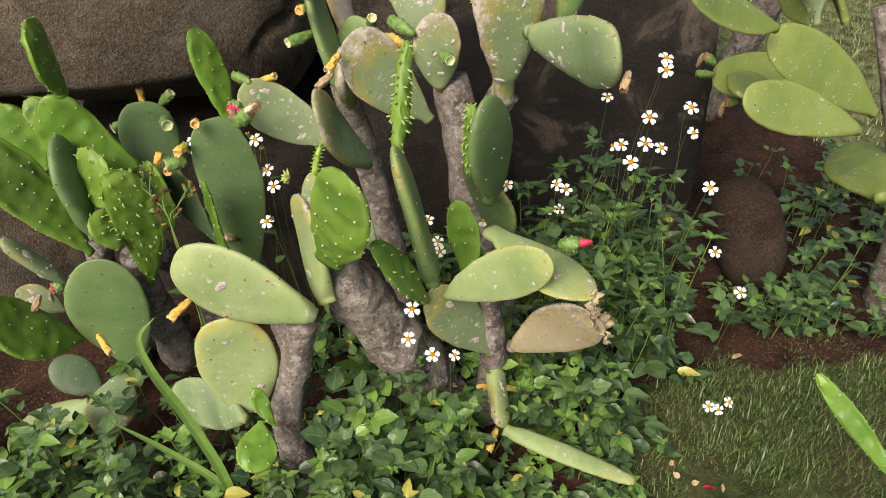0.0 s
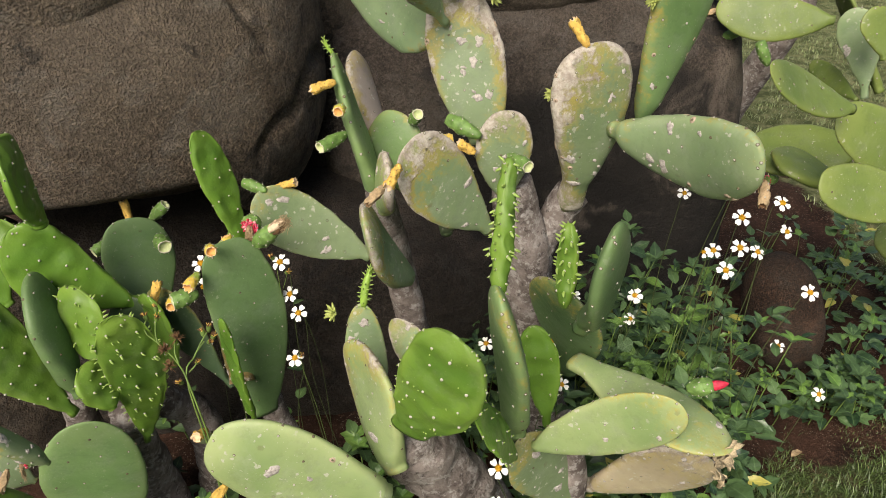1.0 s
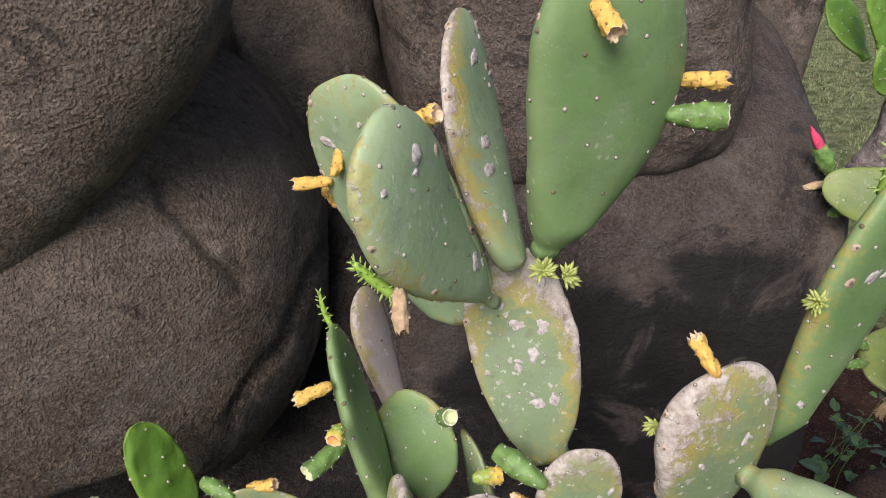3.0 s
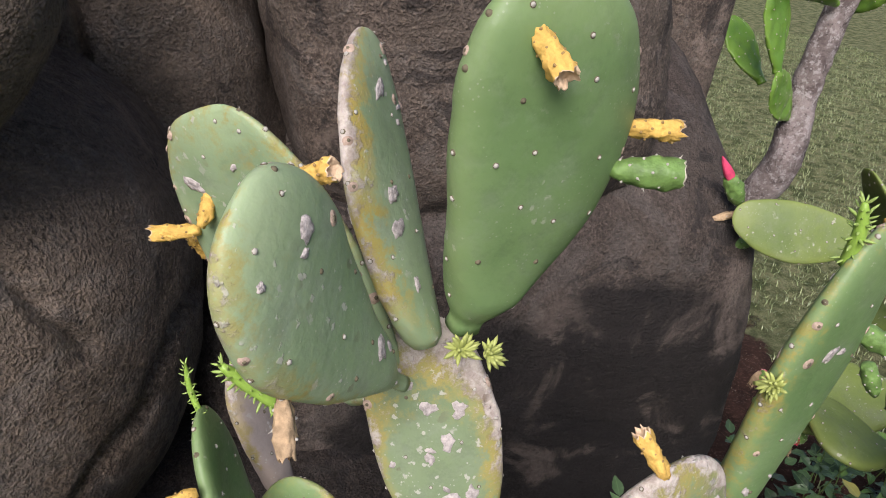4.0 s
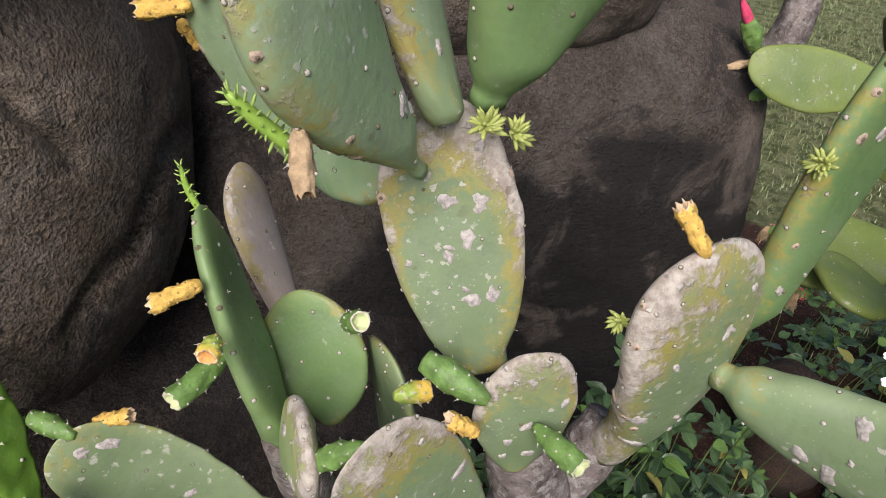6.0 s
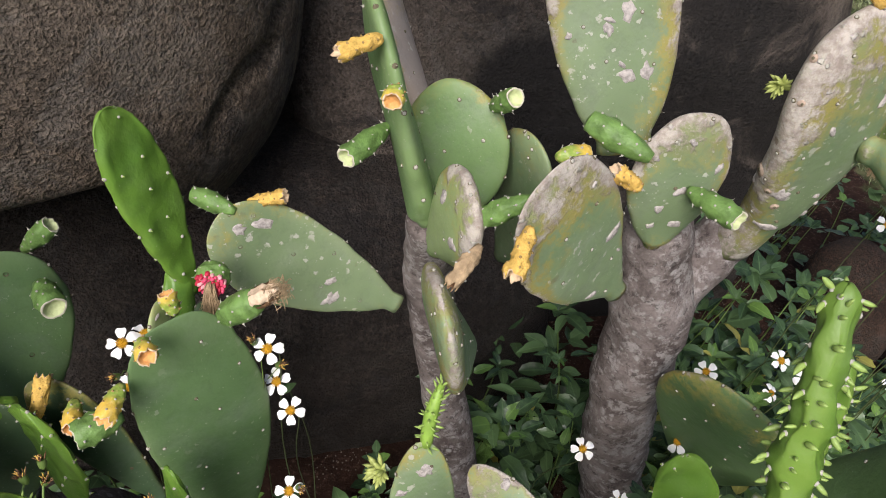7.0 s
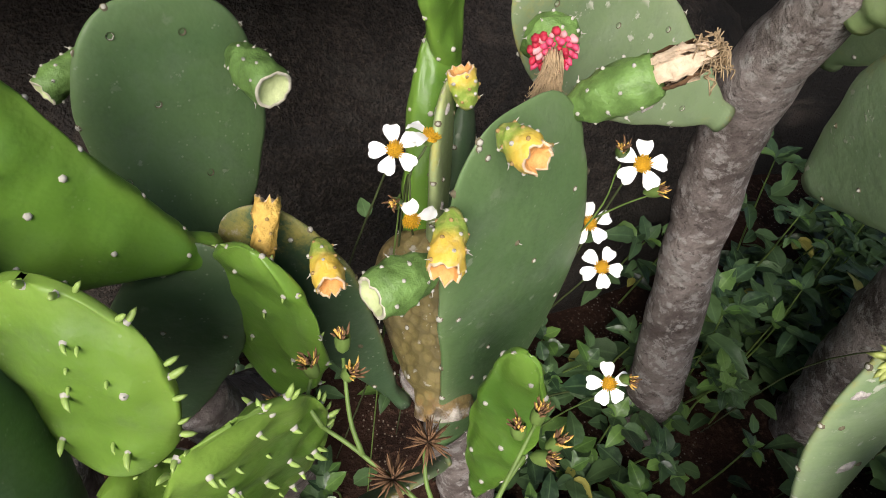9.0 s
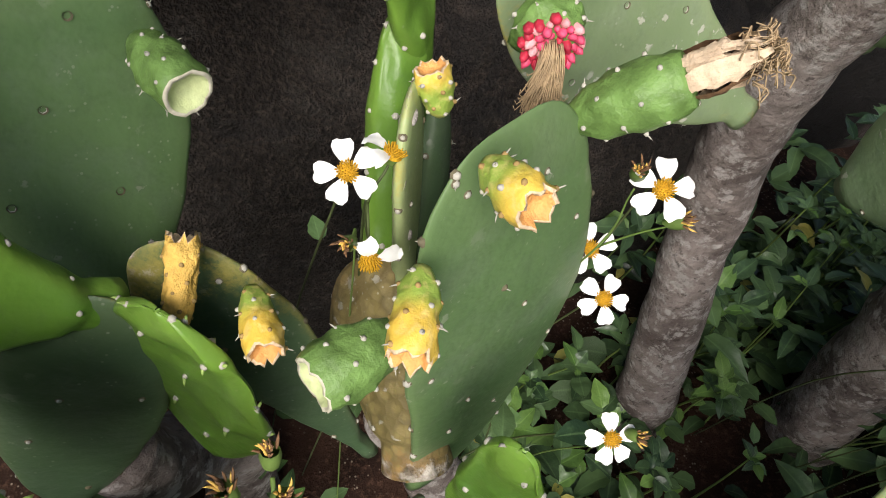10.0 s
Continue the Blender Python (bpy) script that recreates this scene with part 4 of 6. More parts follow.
middle = thing("prickly_pear", "prickly pear with slender pads before the boulders", "cactus", (-0.06, 1.31, 0.05))
pad(middle, (-0.171, 1.293, 0.685), (-0.224, 1.360, 0.880), 0.122, 50, "leafy", cork=0.0, foot=0.1, widest=0.59, blunt=0.46, curve=-0.05, bend=-0.01, thick=0.22, taper=0.07, stub=0.12)  # S1
pad(middle, (-0.150, 1.395, 0.698), (-0.197, 1.491, 0.842), 0.075, 39, "cork", cork=0.6, foot=0.5, thick=0.38, stub=0.32, widest=0.71, blunt=0.49, curve=0.03, bend=-0.02)  # S2
pad(middle, (-0.124, 1.319, 0.676), (-0.153, 1.369, 0.787), 0.105, 121, "leafy", cork=0.35, widest=0.53, blunt=0.54, curve=-0.03, taper=0, stub=0.18)  # S3
pad(middle, (-0.057, 1.385, 0.559), (-0.079, 1.293, 0.762), 0.113, 119, "mid", cork=0.3)  # S4
pad(middle, (-0.159, 1.292, 0.660), (-0.157, 1.224, 0.769), 0.086, 95, "pale", cork=0.9, thick=0.33, widest=0.62, blunt=0.49, curve=-0.01, bend=0.01, taper=0.16, stub=0.29)  # S5
pad(middle, (-0.131, 1.267, 0.546), (-0.194, 1.142, 0.732), 0.107, 120, "glaucous", cork=0.66, foot=0.2, thick=0.29, blunt=0.44, curve=0.02, bend=0.02, taper=0.06)  # S6
pad(middle, (-0.188, 1.316, 0.562), (-0.359, 1.319, 0.673), 0.094, 111, "old", cork=0.3, foot=0.2, widest=0.64, taper=0.06, blunt=0.42, stub=0.22, curve=-0.06, bend=0.04, thick=0.12)  # L1

front = thing("prickly_pear", "low prickly pear with withered and fresh pads", "cactus", (0.0, 1.08, 0.05))
pad(front, (-0.149, 0.912, 0.590), (-0.107, 0.856, 0.763), 0.095, 113, "young", blunt=0.3, widest=0.56, stub=0.51, cork=0.0, foot=0.0, leaves=0.003, curve=-0.1, bend=0.04, thick=0.22, taper=0.14)  # C1
pad(front, (-0.190, 1.074, 0.424), (-0.202, 1.117, 0.616), 0.055, 165, "mid", cork=0.3)  # C2a
pad(front, (-0.167, 0.942, 0.487), (-0.212, 1.025, 0.631), 0.142, 88, "pale", cork=0.52, edge=-0.6)  # C2b
pad(front, (-0.088, 0.988, 0.542), (-0.161, 1.105, 0.595), 0.051, 127, "mid", cork=0.85)  # C16
pad(front, (-0.016, 0.960, 0.475), (-0.084, 0.876, 0.642), 0.060, 122, "bright", foot=0.0, leaves=0.006, widest=0.57, blunt=0.49, curve=-0.01, bend=-0.03, thick=0.21, taper=0.09)  # C3
pad(front, (-0.007, 0.992, 0.484), (-0.053, 0.933, 0.753), 0.104, 135, "leafy", cork=0.3, thick=0.33, curve=0.01, bend=-0.01, taper=0.11, stub=0.24)  # C4
pad(front, (-0.050, 0.950, 0.730), (-0.033, 1.013, 0.871), 0.024, 66, "young", foot=0.0, leaves=0.009, widest=0.5, blunt=0.4, thick=0.8, step=0.012)  # C5
pad(front, (0.057, 1.066, 0.413), (0.033, 1.106, 0.568), 0.059, 128, "bright", foot=0.0, leaves=0.005, widest=0.64, curve=0.02, bend=0.01, thick=0.18, taper=0.13, stub=0.23)  # C6
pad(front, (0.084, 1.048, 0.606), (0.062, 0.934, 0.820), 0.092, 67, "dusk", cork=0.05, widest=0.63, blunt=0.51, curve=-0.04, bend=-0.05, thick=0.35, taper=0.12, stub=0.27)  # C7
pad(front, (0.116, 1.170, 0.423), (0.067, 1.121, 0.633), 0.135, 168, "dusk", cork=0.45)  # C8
pad(front, (0.014, 0.976, 0.473), (0.161, 0.891, 0.603), 0.080, 85, "pale", cork=0.35, foot=0.2, widest=0.61, blunt=0.4, curve=0.01, bend=-0.01, thick=0.18, taper=0.04, stub=0.18)  # C10
pad(front, (0.088, 1.072, 0.528), (0.220, 0.879, 0.546), 0.096, 178, "pale", cork=0.35, stub=0.4)  # C11
pad(front, (0.129, 1.057, 0.282), (0.244, 0.950, 0.453), 0.116, 116, "tan", cork=0.9, foot=0.9, blunt=0.36, widest=0.67, curve=-0.05, thick=0.23, taper=0.15)  # C12
pad(front, (0.092, 1.032, 0.298), (-0.014, 0.975, 0.482), 0.089, 94, "old", cork=0.5, foot=0.4)  # C13
pad(front, (0.102, 1.056, 0.253), (0.110, 0.934, 0.208), 0.050, 128, "pale", cork=0.6, thick=0.7, stub=0.6, blunt=0.35)  # C14
pad(front, (0.114, 0.942, 0.195), (0.345, 0.890, 0.116), 0.036, 19, "pale", cork=0.5, thick=0.6, stub=0.6, blunt=0.3, widest=0.4)  # C15
pad(front, (0.050, 1.030, 0.655), (0.054, 1.056, 0.761), 0.030, -44, "young", foot=0.0, leaves=0.009, thick=0.4, blunt=0.4, widest=0.5, step=0.013)  # C18

left = thing("prickly_pear", "bushy prickly pear with bright green young pads", "cactus", (-0.32, 1.23, 0.05))
pad(left, (-0.384, 1.326, 0.588), (-0.430, 1.344, 0.776), 0.062, 165, "bright", foot=0.0, leaves=0.003, thick=0.2, widest=0.62, blunt=0.4, curve=0.05)  # L2
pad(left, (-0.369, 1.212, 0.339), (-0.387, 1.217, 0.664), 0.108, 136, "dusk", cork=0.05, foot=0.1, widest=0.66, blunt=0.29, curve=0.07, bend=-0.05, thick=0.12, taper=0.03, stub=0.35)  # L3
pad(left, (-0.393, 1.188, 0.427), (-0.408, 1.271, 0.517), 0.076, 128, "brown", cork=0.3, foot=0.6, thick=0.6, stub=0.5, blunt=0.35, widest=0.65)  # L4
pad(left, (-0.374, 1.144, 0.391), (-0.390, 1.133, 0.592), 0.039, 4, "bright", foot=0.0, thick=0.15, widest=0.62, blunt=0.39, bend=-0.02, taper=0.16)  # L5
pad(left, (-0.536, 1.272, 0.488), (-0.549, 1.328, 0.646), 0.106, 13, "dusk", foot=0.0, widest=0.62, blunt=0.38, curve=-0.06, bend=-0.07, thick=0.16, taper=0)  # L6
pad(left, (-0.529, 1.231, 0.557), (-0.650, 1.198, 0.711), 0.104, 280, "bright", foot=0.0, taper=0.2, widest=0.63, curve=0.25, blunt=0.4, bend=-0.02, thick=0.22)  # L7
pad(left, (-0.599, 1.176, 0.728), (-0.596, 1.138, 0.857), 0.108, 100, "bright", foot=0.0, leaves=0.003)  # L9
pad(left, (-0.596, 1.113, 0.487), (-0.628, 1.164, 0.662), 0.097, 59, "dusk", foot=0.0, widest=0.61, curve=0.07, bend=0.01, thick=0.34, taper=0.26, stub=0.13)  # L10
pad(left, (-0.565, 1.129, 0.543), (-0.582, 1.155, 0.645), 0.071, 128, "young", foot=0.0, leaves=0.008, blunt=0.36, widest=0.49, taper=0, curve=0.06, thick=0.24)  # L11
pad(left, (-0.540, 1.152, 0.358), (-0.515, 1.096, 0.633), 0.077, 186, "young", foot=0.0, leaves=0.008, blunt=0.4, widest=0.67, curve=-0.16, bend=0.02, thick=0.15, taper=0.04, stub=0.15)  # L12
pad(left, (-0.544, 1.092, 0.482), (-0.577, 1.111, 0.545), 0.076, 9, "young", foot=0.0, leaves=0.006, blunt=0.48, widest=0.58, curve=-0.08, bend=0.01, taper=0.08, stub=0.17)  # L13
pad(left, (-0.497, 1.205, 0.454), (-0.505, 1.207, 0.589), 0.077, 64, "bright", foot=0.0, leaves=0.004, widest=0.49, blunt=0.49, curve=-0.05, bend=0.02, thick=0.13, taper=0, stub=0.16)  # L14
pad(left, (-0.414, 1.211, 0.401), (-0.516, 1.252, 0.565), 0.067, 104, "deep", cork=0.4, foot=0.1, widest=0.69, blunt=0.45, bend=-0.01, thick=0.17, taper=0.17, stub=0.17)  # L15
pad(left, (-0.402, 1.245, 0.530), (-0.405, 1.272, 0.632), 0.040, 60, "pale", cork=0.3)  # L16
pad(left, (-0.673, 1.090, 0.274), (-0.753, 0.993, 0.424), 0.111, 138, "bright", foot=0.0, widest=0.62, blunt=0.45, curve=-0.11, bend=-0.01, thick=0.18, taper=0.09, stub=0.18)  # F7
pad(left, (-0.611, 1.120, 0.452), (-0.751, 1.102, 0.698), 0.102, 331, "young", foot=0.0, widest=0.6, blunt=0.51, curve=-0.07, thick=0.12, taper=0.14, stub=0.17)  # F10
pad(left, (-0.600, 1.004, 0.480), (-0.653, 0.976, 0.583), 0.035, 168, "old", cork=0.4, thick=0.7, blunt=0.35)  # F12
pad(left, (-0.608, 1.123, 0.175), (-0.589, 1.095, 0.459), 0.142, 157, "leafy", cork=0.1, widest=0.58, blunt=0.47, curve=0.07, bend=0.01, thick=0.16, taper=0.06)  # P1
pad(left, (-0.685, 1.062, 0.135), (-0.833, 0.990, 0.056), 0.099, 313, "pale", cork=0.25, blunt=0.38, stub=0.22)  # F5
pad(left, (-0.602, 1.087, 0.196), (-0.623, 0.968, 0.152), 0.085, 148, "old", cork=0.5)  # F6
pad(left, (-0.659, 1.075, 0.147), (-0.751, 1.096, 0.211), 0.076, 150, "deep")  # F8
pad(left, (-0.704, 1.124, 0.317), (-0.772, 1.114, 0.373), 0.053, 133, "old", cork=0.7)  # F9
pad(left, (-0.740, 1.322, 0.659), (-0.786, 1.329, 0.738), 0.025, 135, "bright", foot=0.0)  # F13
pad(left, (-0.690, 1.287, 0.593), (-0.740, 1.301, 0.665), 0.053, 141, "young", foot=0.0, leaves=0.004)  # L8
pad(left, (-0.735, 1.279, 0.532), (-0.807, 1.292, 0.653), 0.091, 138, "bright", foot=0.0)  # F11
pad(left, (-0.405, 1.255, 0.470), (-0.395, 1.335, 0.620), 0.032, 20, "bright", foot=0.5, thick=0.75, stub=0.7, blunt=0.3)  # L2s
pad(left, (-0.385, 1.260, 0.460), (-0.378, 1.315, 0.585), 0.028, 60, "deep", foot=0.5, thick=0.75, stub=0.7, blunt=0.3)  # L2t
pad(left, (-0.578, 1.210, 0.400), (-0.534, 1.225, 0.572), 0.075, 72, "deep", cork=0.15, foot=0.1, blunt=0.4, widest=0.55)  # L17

pad(left, (-0.372, 1.200, 0.312), (-0.470, 1.150, 0.352), 0.055, 60, "old", cork=0.5, foot=0.3)  # L18

low = thing("prickly_pear", "low prickly pear with a pale drooping pad", "cactus", (-0.25, 0.94, 0.03))
pad(low, (-0.177, 0.900, 0.497), (-0.371, 0.912, 0.593), 0.118, 93, "pale", cork=0.1, foot=0.1, widest=0.64, taper=0.01, blunt=0.36, curve=-0.02, bend=-0.02, thick=0.23, stub=0.19, scars=4)  # F1
pad(low, (-0.308, 0.907, 0.284), (-0.331, 0.917, 0.476), 0.123, 127, "pale", cork=0.35, widest=0.56, blunt=0.4, curve=0.04, bend=0.01, thick=0.21, taper=0, stub=0.15)  # F2
pad(low, (-0.306, 0.874, 0.302), (-0.476, 0.981, 0.238), 0.090, 111, "mid", cork=0.2, widest=0.57, blunt=0.49, curve=0.01, bend=0.03, taper=0.08, stub=0.17)  # F3
pad(low, (-0.281, 0.863, 0.306), (-0.280, 0.784, 0.282), 0.063, 165, "bright", foot=0.0, leaves=0.004)  # F4
pad(low, (-0.257, 0.852, 0.309), (-0.286, 0.873, 0.372), 0.026, 156, "bright", foot=0.0, leaves=0.004)  # F4b

right = thing("prickly_pear", "yellow-green prickly pear beside the boulder", "cactus", (0.95, 1.5, 0.02))
pad(right, (0.603, 1.373, 0.758), (0.415, 1.321, 0.847), 0.080, 136, "lime", cork=0.15, foot=0.1, widest=0.57, blunt=0.45, curve=0.02, bend=0.04, thick=0.2, taper=0, stub=0.24)  # Q1
pad(right, (0.852, 1.402, 0.578), (0.617, 1.418, 0.733), 0.111, 112, "lime", cork=0.15, foot=0.1, widest=0.62, blunt=0.4, curve=0.03, thick=0.2, taper=0.08, stub=0.22)  # Q2
pad(right, (0.823, 1.618, 0.566), (0.622, 1.673, 0.543), 0.148, 156, "lime", cork=0.15, foot=0.1, widest=0.56, blunt=0.34, curve=0.05, bend=0.03, thick=0.22, taper=0, stub=0.19)  # Q3
pad(right, (0.740, 1.521, 0.540), (0.632, 1.605, 0.578), 0.158, 5, "lime", cork=0.15, foot=0.1, widest=0.59, blunt=0.51, curve=0.02, bend=-0.03, thick=0.23, stub=0.28)  # Q4
pad(right, (0.778, 1.309, 0.587), (0.558, 1.334, 0.646), 0.095, 124, "lime", cork=0.15, foot=0.1, widest=0.62, blunt=0.39, curve=0.05, bend=0.03, thick=0.22, taper=0.04, stub=0.17)  # Q5
pad(right, (0.764, 1.720, 0.806), (0.550, 1.802, 0.818), 0.098, 115, "lime", cork=0.15, foot=0.1, widest=0.58, blunt=0.44, curve=-0.1)  # Q6
pad(right, (0.914, 1.721, 0.648), (0.795, 1.829, 0.884), 0.106, 29, "lime", cork=0.15, foot=0.1, widest=0.63, blunt=0.42, curve=-0.05, bend=0.02)  # Q7
pad(right, (0.856, 1.287, 0.452), (0.908, 1.556, 0.426), 0.128, 153, "lime", cork=0.15, foot=0.1)  # Q8
pad(right, (0.778, 1.599, 0.682), (0.780, 1.782, 0.700), 0.047, 120, "lime", cork=0.15, foot=0.1, widest=0.62, blunt=0.49, curve=-0.02, bend=0.01, taper=0.11, stub=0.21)  # Q9
pad(right, (0.744, 1.520, 0.789), (0.716, 1.548, 0.877), 0.065, 317, "lime", cork=0.1, foot=0.2, widest=0.65, blunt=0.51, curve=-0.03, taper=0.15)  # Qi
pad(right, (0.785, 1.589, 0.690), (0.741, 1.641, 0.850), 0.077, 108, "mid", cork=0.15, foot=0.1, widest=0.7, blunt=0.49, curve=0.08, bend=0.02, taper=0.14, stub=0.19)  # Qj

far = thing("prickly_pear", "distant prickly pear at the lawn's edge", "cactus", (0.98, 2.6, 0.0))
pad(far, (0.963, 2.374, 0.863), (0.905, 2.481, 0.994), 0.096, 167, "bright", foot=0.1, widest=0.62, blunt=0.46, curve=-0.05, bend=0.02, stub=0.22)  # W1
pad(far, (0.933, 2.297, 0.910), (0.890, 2.329, 1.099), 0.092, 329, "bright", foot=0.1, curve=-0.01, bend=-0.01, thick=0.19, taper=0.11, stub=0.22, widest=0.61)  # W2
pad(far, (1.047, 2.349, 0.786), (0.915, 2.280, 0.906), 0.100, 99, "bright", foot=0.1)  # W3
pad(far, (1.048, 2.324, 1.059), (0.889, 2.282, 1.117), 0.083, 33, "bright", foot=0.1)  # W5
pad(far, (1.160, 2.410, 1.027), (1.155, 2.291, 1.153), 0.090, 93, "bright", foot=0.1)  # W6

lone = thing("prickly_pear", "single fresh green cactus pad at the lawn", "cactus", (0.80, 0.76, 0.0))
pad(lone, (0.772, 0.792, 0.179), (0.618, 0.935, 0.339), 0.035, 128, "bright", foot=0.0, leaves=0.004, widest=0.66, blunt=0.44, curve=-0.03, bend=0.01, taper=0.13)  # X1

trunk(upper, ((0.178, 1.27, 0.0), (0.138, 1.27, 0.146), (0.098, 1.265, 0.293), (0.067, 1.256, 0.44), (0.050, 1.246, 0.586), (0.02, 1.25, 0.72)), (0.048, 0.044, 0.040, 0.038, 0.039, 0.03), 1)
trunk(upper, ((0.052, 1.24, 0.585), (0.085, 1.258, 0.635), (0.118, 1.263, 0.69)), (0.026, 0.026, 0.027), 2, "grey corky fork of the trunk")
trunk(middle, ((-0.06, 1.31, 0.0), (-0.075, 1.315, 0.15), (-0.12, 1.345, 0.40), (-0.15, 1.345, 0.56), (-0.17, 1.30, 0.69)), (0.034, 0.031, 0.026, 0.028, 0.02), 3)
trunk(front, ((0.03, 1.10, 0.02), (-0.01, 1.075, 0.16), (-0.07, 1.03, 0.32), (-0.135, 1.0, 0.46), (-0.16, 0.97, 0.52)), (0.055, 0.052, 0.05, 0.045, 0.03), 4, "thick rugged grey trunk leaning over", 0.3)
trunk(front, ((0.09, 1.10, 0.02), (0.10, 1.075, 0.20), (0.095, 1.04, 0.31), (0.08, 1.04, 0.45)), (0.03, 0.028, 0.024, 0.02), 5)
trunk(left, ((-0.30, 1.22, 0.0), (-0.32, 1.23, 0.15), (-0.36, 1.24, 0.30), (-0.395, 1.215, 0.44)), (0.032, 0.028, 0.023, 0.024), 6)
trunk(left, ((-0.57, 1.26, 0.0), (-0.575, 1.22, 0.2), (-0.56, 1.16, 0.42)), (0.04, 0.034, 0.026), 7)
trunk(low, ((-0.19, 0.93, 0.0), (-0.225, 0.92, 0.09), (-0.256, 0.92, 0.18), (-0.254, 0.925, 0.28), (-0.230, 0.935, 0.37), (-0.205, 0.93, 0.46)), (0.032, 0.03, 0.027, 0.026, 0.026, 0.024), 8)
trunk(right, ((1.12, 1.5, 0.0), (1.06, 1.47, 0.3), (0.93, 1.43, 0.56), (0.86, 1.5, 0.76)), (0.05, 0.045, 0.035, 0.025), 9)
trunk(far, ((0.98, 2.60, 0.0), (1.02, 2.48, 0.35), (1.062, 2.35, 0.65), (1.066, 2.35, 0.82), (1.070, 2.35, 0.95), (1.095, 2.35, 1.13)), (0.05, 0.046, 0.044, 0.036, 0.032, 0.03), 10)
trunk(left, ((-0.50, 1.30, 0.0), (-0.50, 1.29, 0.25), (-0.54, 1.24, 0.36), (-0.553, 1.225, 0.42)), (0.036, 0.03, 0.026, 0.022), 11)
trunk(left, ((-0.67, 1.24, 0.0), (-0.66, 1.21, 0.2), (-0.64, 1.19, 0.42)), (0.036, 0.03, 0.024), 12)
trunk(lone, ((0.80, 0.76, -0.02), (0.795, 0.765, 0.09), (0.777, 0.785, 0.185)), (0.022, 0.019, 0.013), 13)

# fruits and shoots
fruit(middle, "green", (-0.116, 1.328, 0.783), (-0.108, 1.302, 0.806))
fruit(middle, "orange", (-0.211, 1.268, 0.836), (-0.218, 1.247, 0.835))
fruit(middle, "yellow", (-0.224, 1.292, 0.86), (-0.253, 1.281, 0.854))
fruit(middle, "green", (-0.212, 1.302, 0.780), (-0.248, 1.266, 0.776))
fruit(middle, "pale", (-0.090, 1.232, 0.796), (-0.067, 1.236, 0.794))
fruit(upper, "green", (-0.120, 1.208, 0.774), (-0.148, 1.220, 0.749))
fruit(upper, "bud", (-0.036, 1.207, 0.812), (-0.073, 1.238, 0.824), 0.0095)
fruit(upper, "yellow", (-0.045, 1.194, 0.795), (-0.064, 1.197, 0.807))
fruit(upper, "green", (0.006, 1.197, 0.784), (0.023, 1.158, 0.786))
fruit(upper, "yellow", (-0.145, 1.137, 0.804), (-0.159, 1.113, 0.789))
fruit(middle, "dry", (-0.164, 1.174, 0.759), (-0.186, 1.154, 0.745))
fruit(upper, "yellow", (0.098, 1.209, 0.928), (0.08, 1.223, 0.954))
fruit(left, "red", (-0.355, 1.278, 0.660), (-0.360, 1.248, 0.658), 0.0125)
fruit(left, "papery", (-0.350, 1.238, 0.643), (-0.300, 1.219, 0.691))
fruit(left, "orange", (-0.405, 1.199, 0.668), (-0.396, 1.172, 0.675))
fruit(left, "orange", (-0.419, 1.189, 0.636), (-0.431, 1.152, 0.632))
fruit(left, "green", (-0.429, 1.175, 0.606), (-0.458, 1.161, 0.605), 0.0105)
fruit(left, "orange", (-0.475, 1.230, 0.570), (-0.471, 1.190, 0.575))
fruit(left, "yellow", (-0.503, 1.214, 0.568), (-0.498, 1.240, 0.586))
fruit(left, "orange", (-0.391, 1.268, 0.614), (-0.398, 1.276, 0.637))
fruit(left, "green", (-0.509, 1.319, 0.615), (-0.491, 1.286, 0.617), 0.0105)
fruit(left, "green", (-0.585, 1.332, 0.606), (-0.607, 1.311, 0.597))
fruit(left, "yellow", (-0.563, 1.37, 0.621), (-0.57, 1.383, 0.647))
fruit(left, "green", (-0.527, 1.36, 0.624), (-0.5, 1.36, 0.65))
fruit(middle, "bud", (-0.341, 1.328, 0.683), (-0.374, 1.347, 0.689))
fruit(middle, "yellow", (-0.323, 1.344, 0.679), (-0.294, 1.334, 0.691))
fruit(upper, "yellow", (-0.143, 1.281, 1.119), (-0.126, 1.266, 1.130))
fruit(upper, "yellow", (-0.214, 1.412, 1.022), (-0.202, 1.425, 1.052))
fruit(upper, "yellow", (-0.222, 1.432, 1.004), (-0.256, 1.440, 0.998))
fruit(upper, "yellow", (-0.228, 1.462, 0.980), (-0.216, 1.470, 0.962))
fruit(upper, "dry", (-0.157, 1.206, 1.021), (-0.156, 1.186, 0.996))
sprout(upper, (-0.161, 1.222, 1.004), (-0.190, 1.224, 1.032), 0.0045, 44, 0.007)
fruit(upper, "yellow", (-0.018, 1.276, 1.208), (-0.008, 1.246, 1.190), 0.0072)
fruit(upper, "yellow", (0.074, 1.317, 1.137), (0.107, 1.311, 1.138), 0.0072)
fruit(upper, "green", (0.062, 1.303, 1.113), (0.104, 1.291, 1.115), 0.0098)
sprout(upper, (0.228, 1.260, 1.062), (0.221, 1.257, 1.110), 0.005, 44, 0.008)
fruit(upper, "green", (0.272, 1.276, 0.994), (0.312, 1.261, 0.978))
fruit(upper, "yellow", (0.282, 1.287, 1.078), (0.32, 1.276, 1.084))
fruit(upper, "dry", (0.26, 1.014, 0.823), (0.251, 0.994, 0.807))
fruit(front, "pinkish", (0.178, 0.925, 0.607), (0.22, 0.918, 0.617))
fruit(low, "dry", (-0.34, 0.938, 0.557), (-0.308, 0.924, 0.556))
fruit(low, "yellow", (-0.366, 0.912, 0.516), (-0.39, 0.891, 0.5))
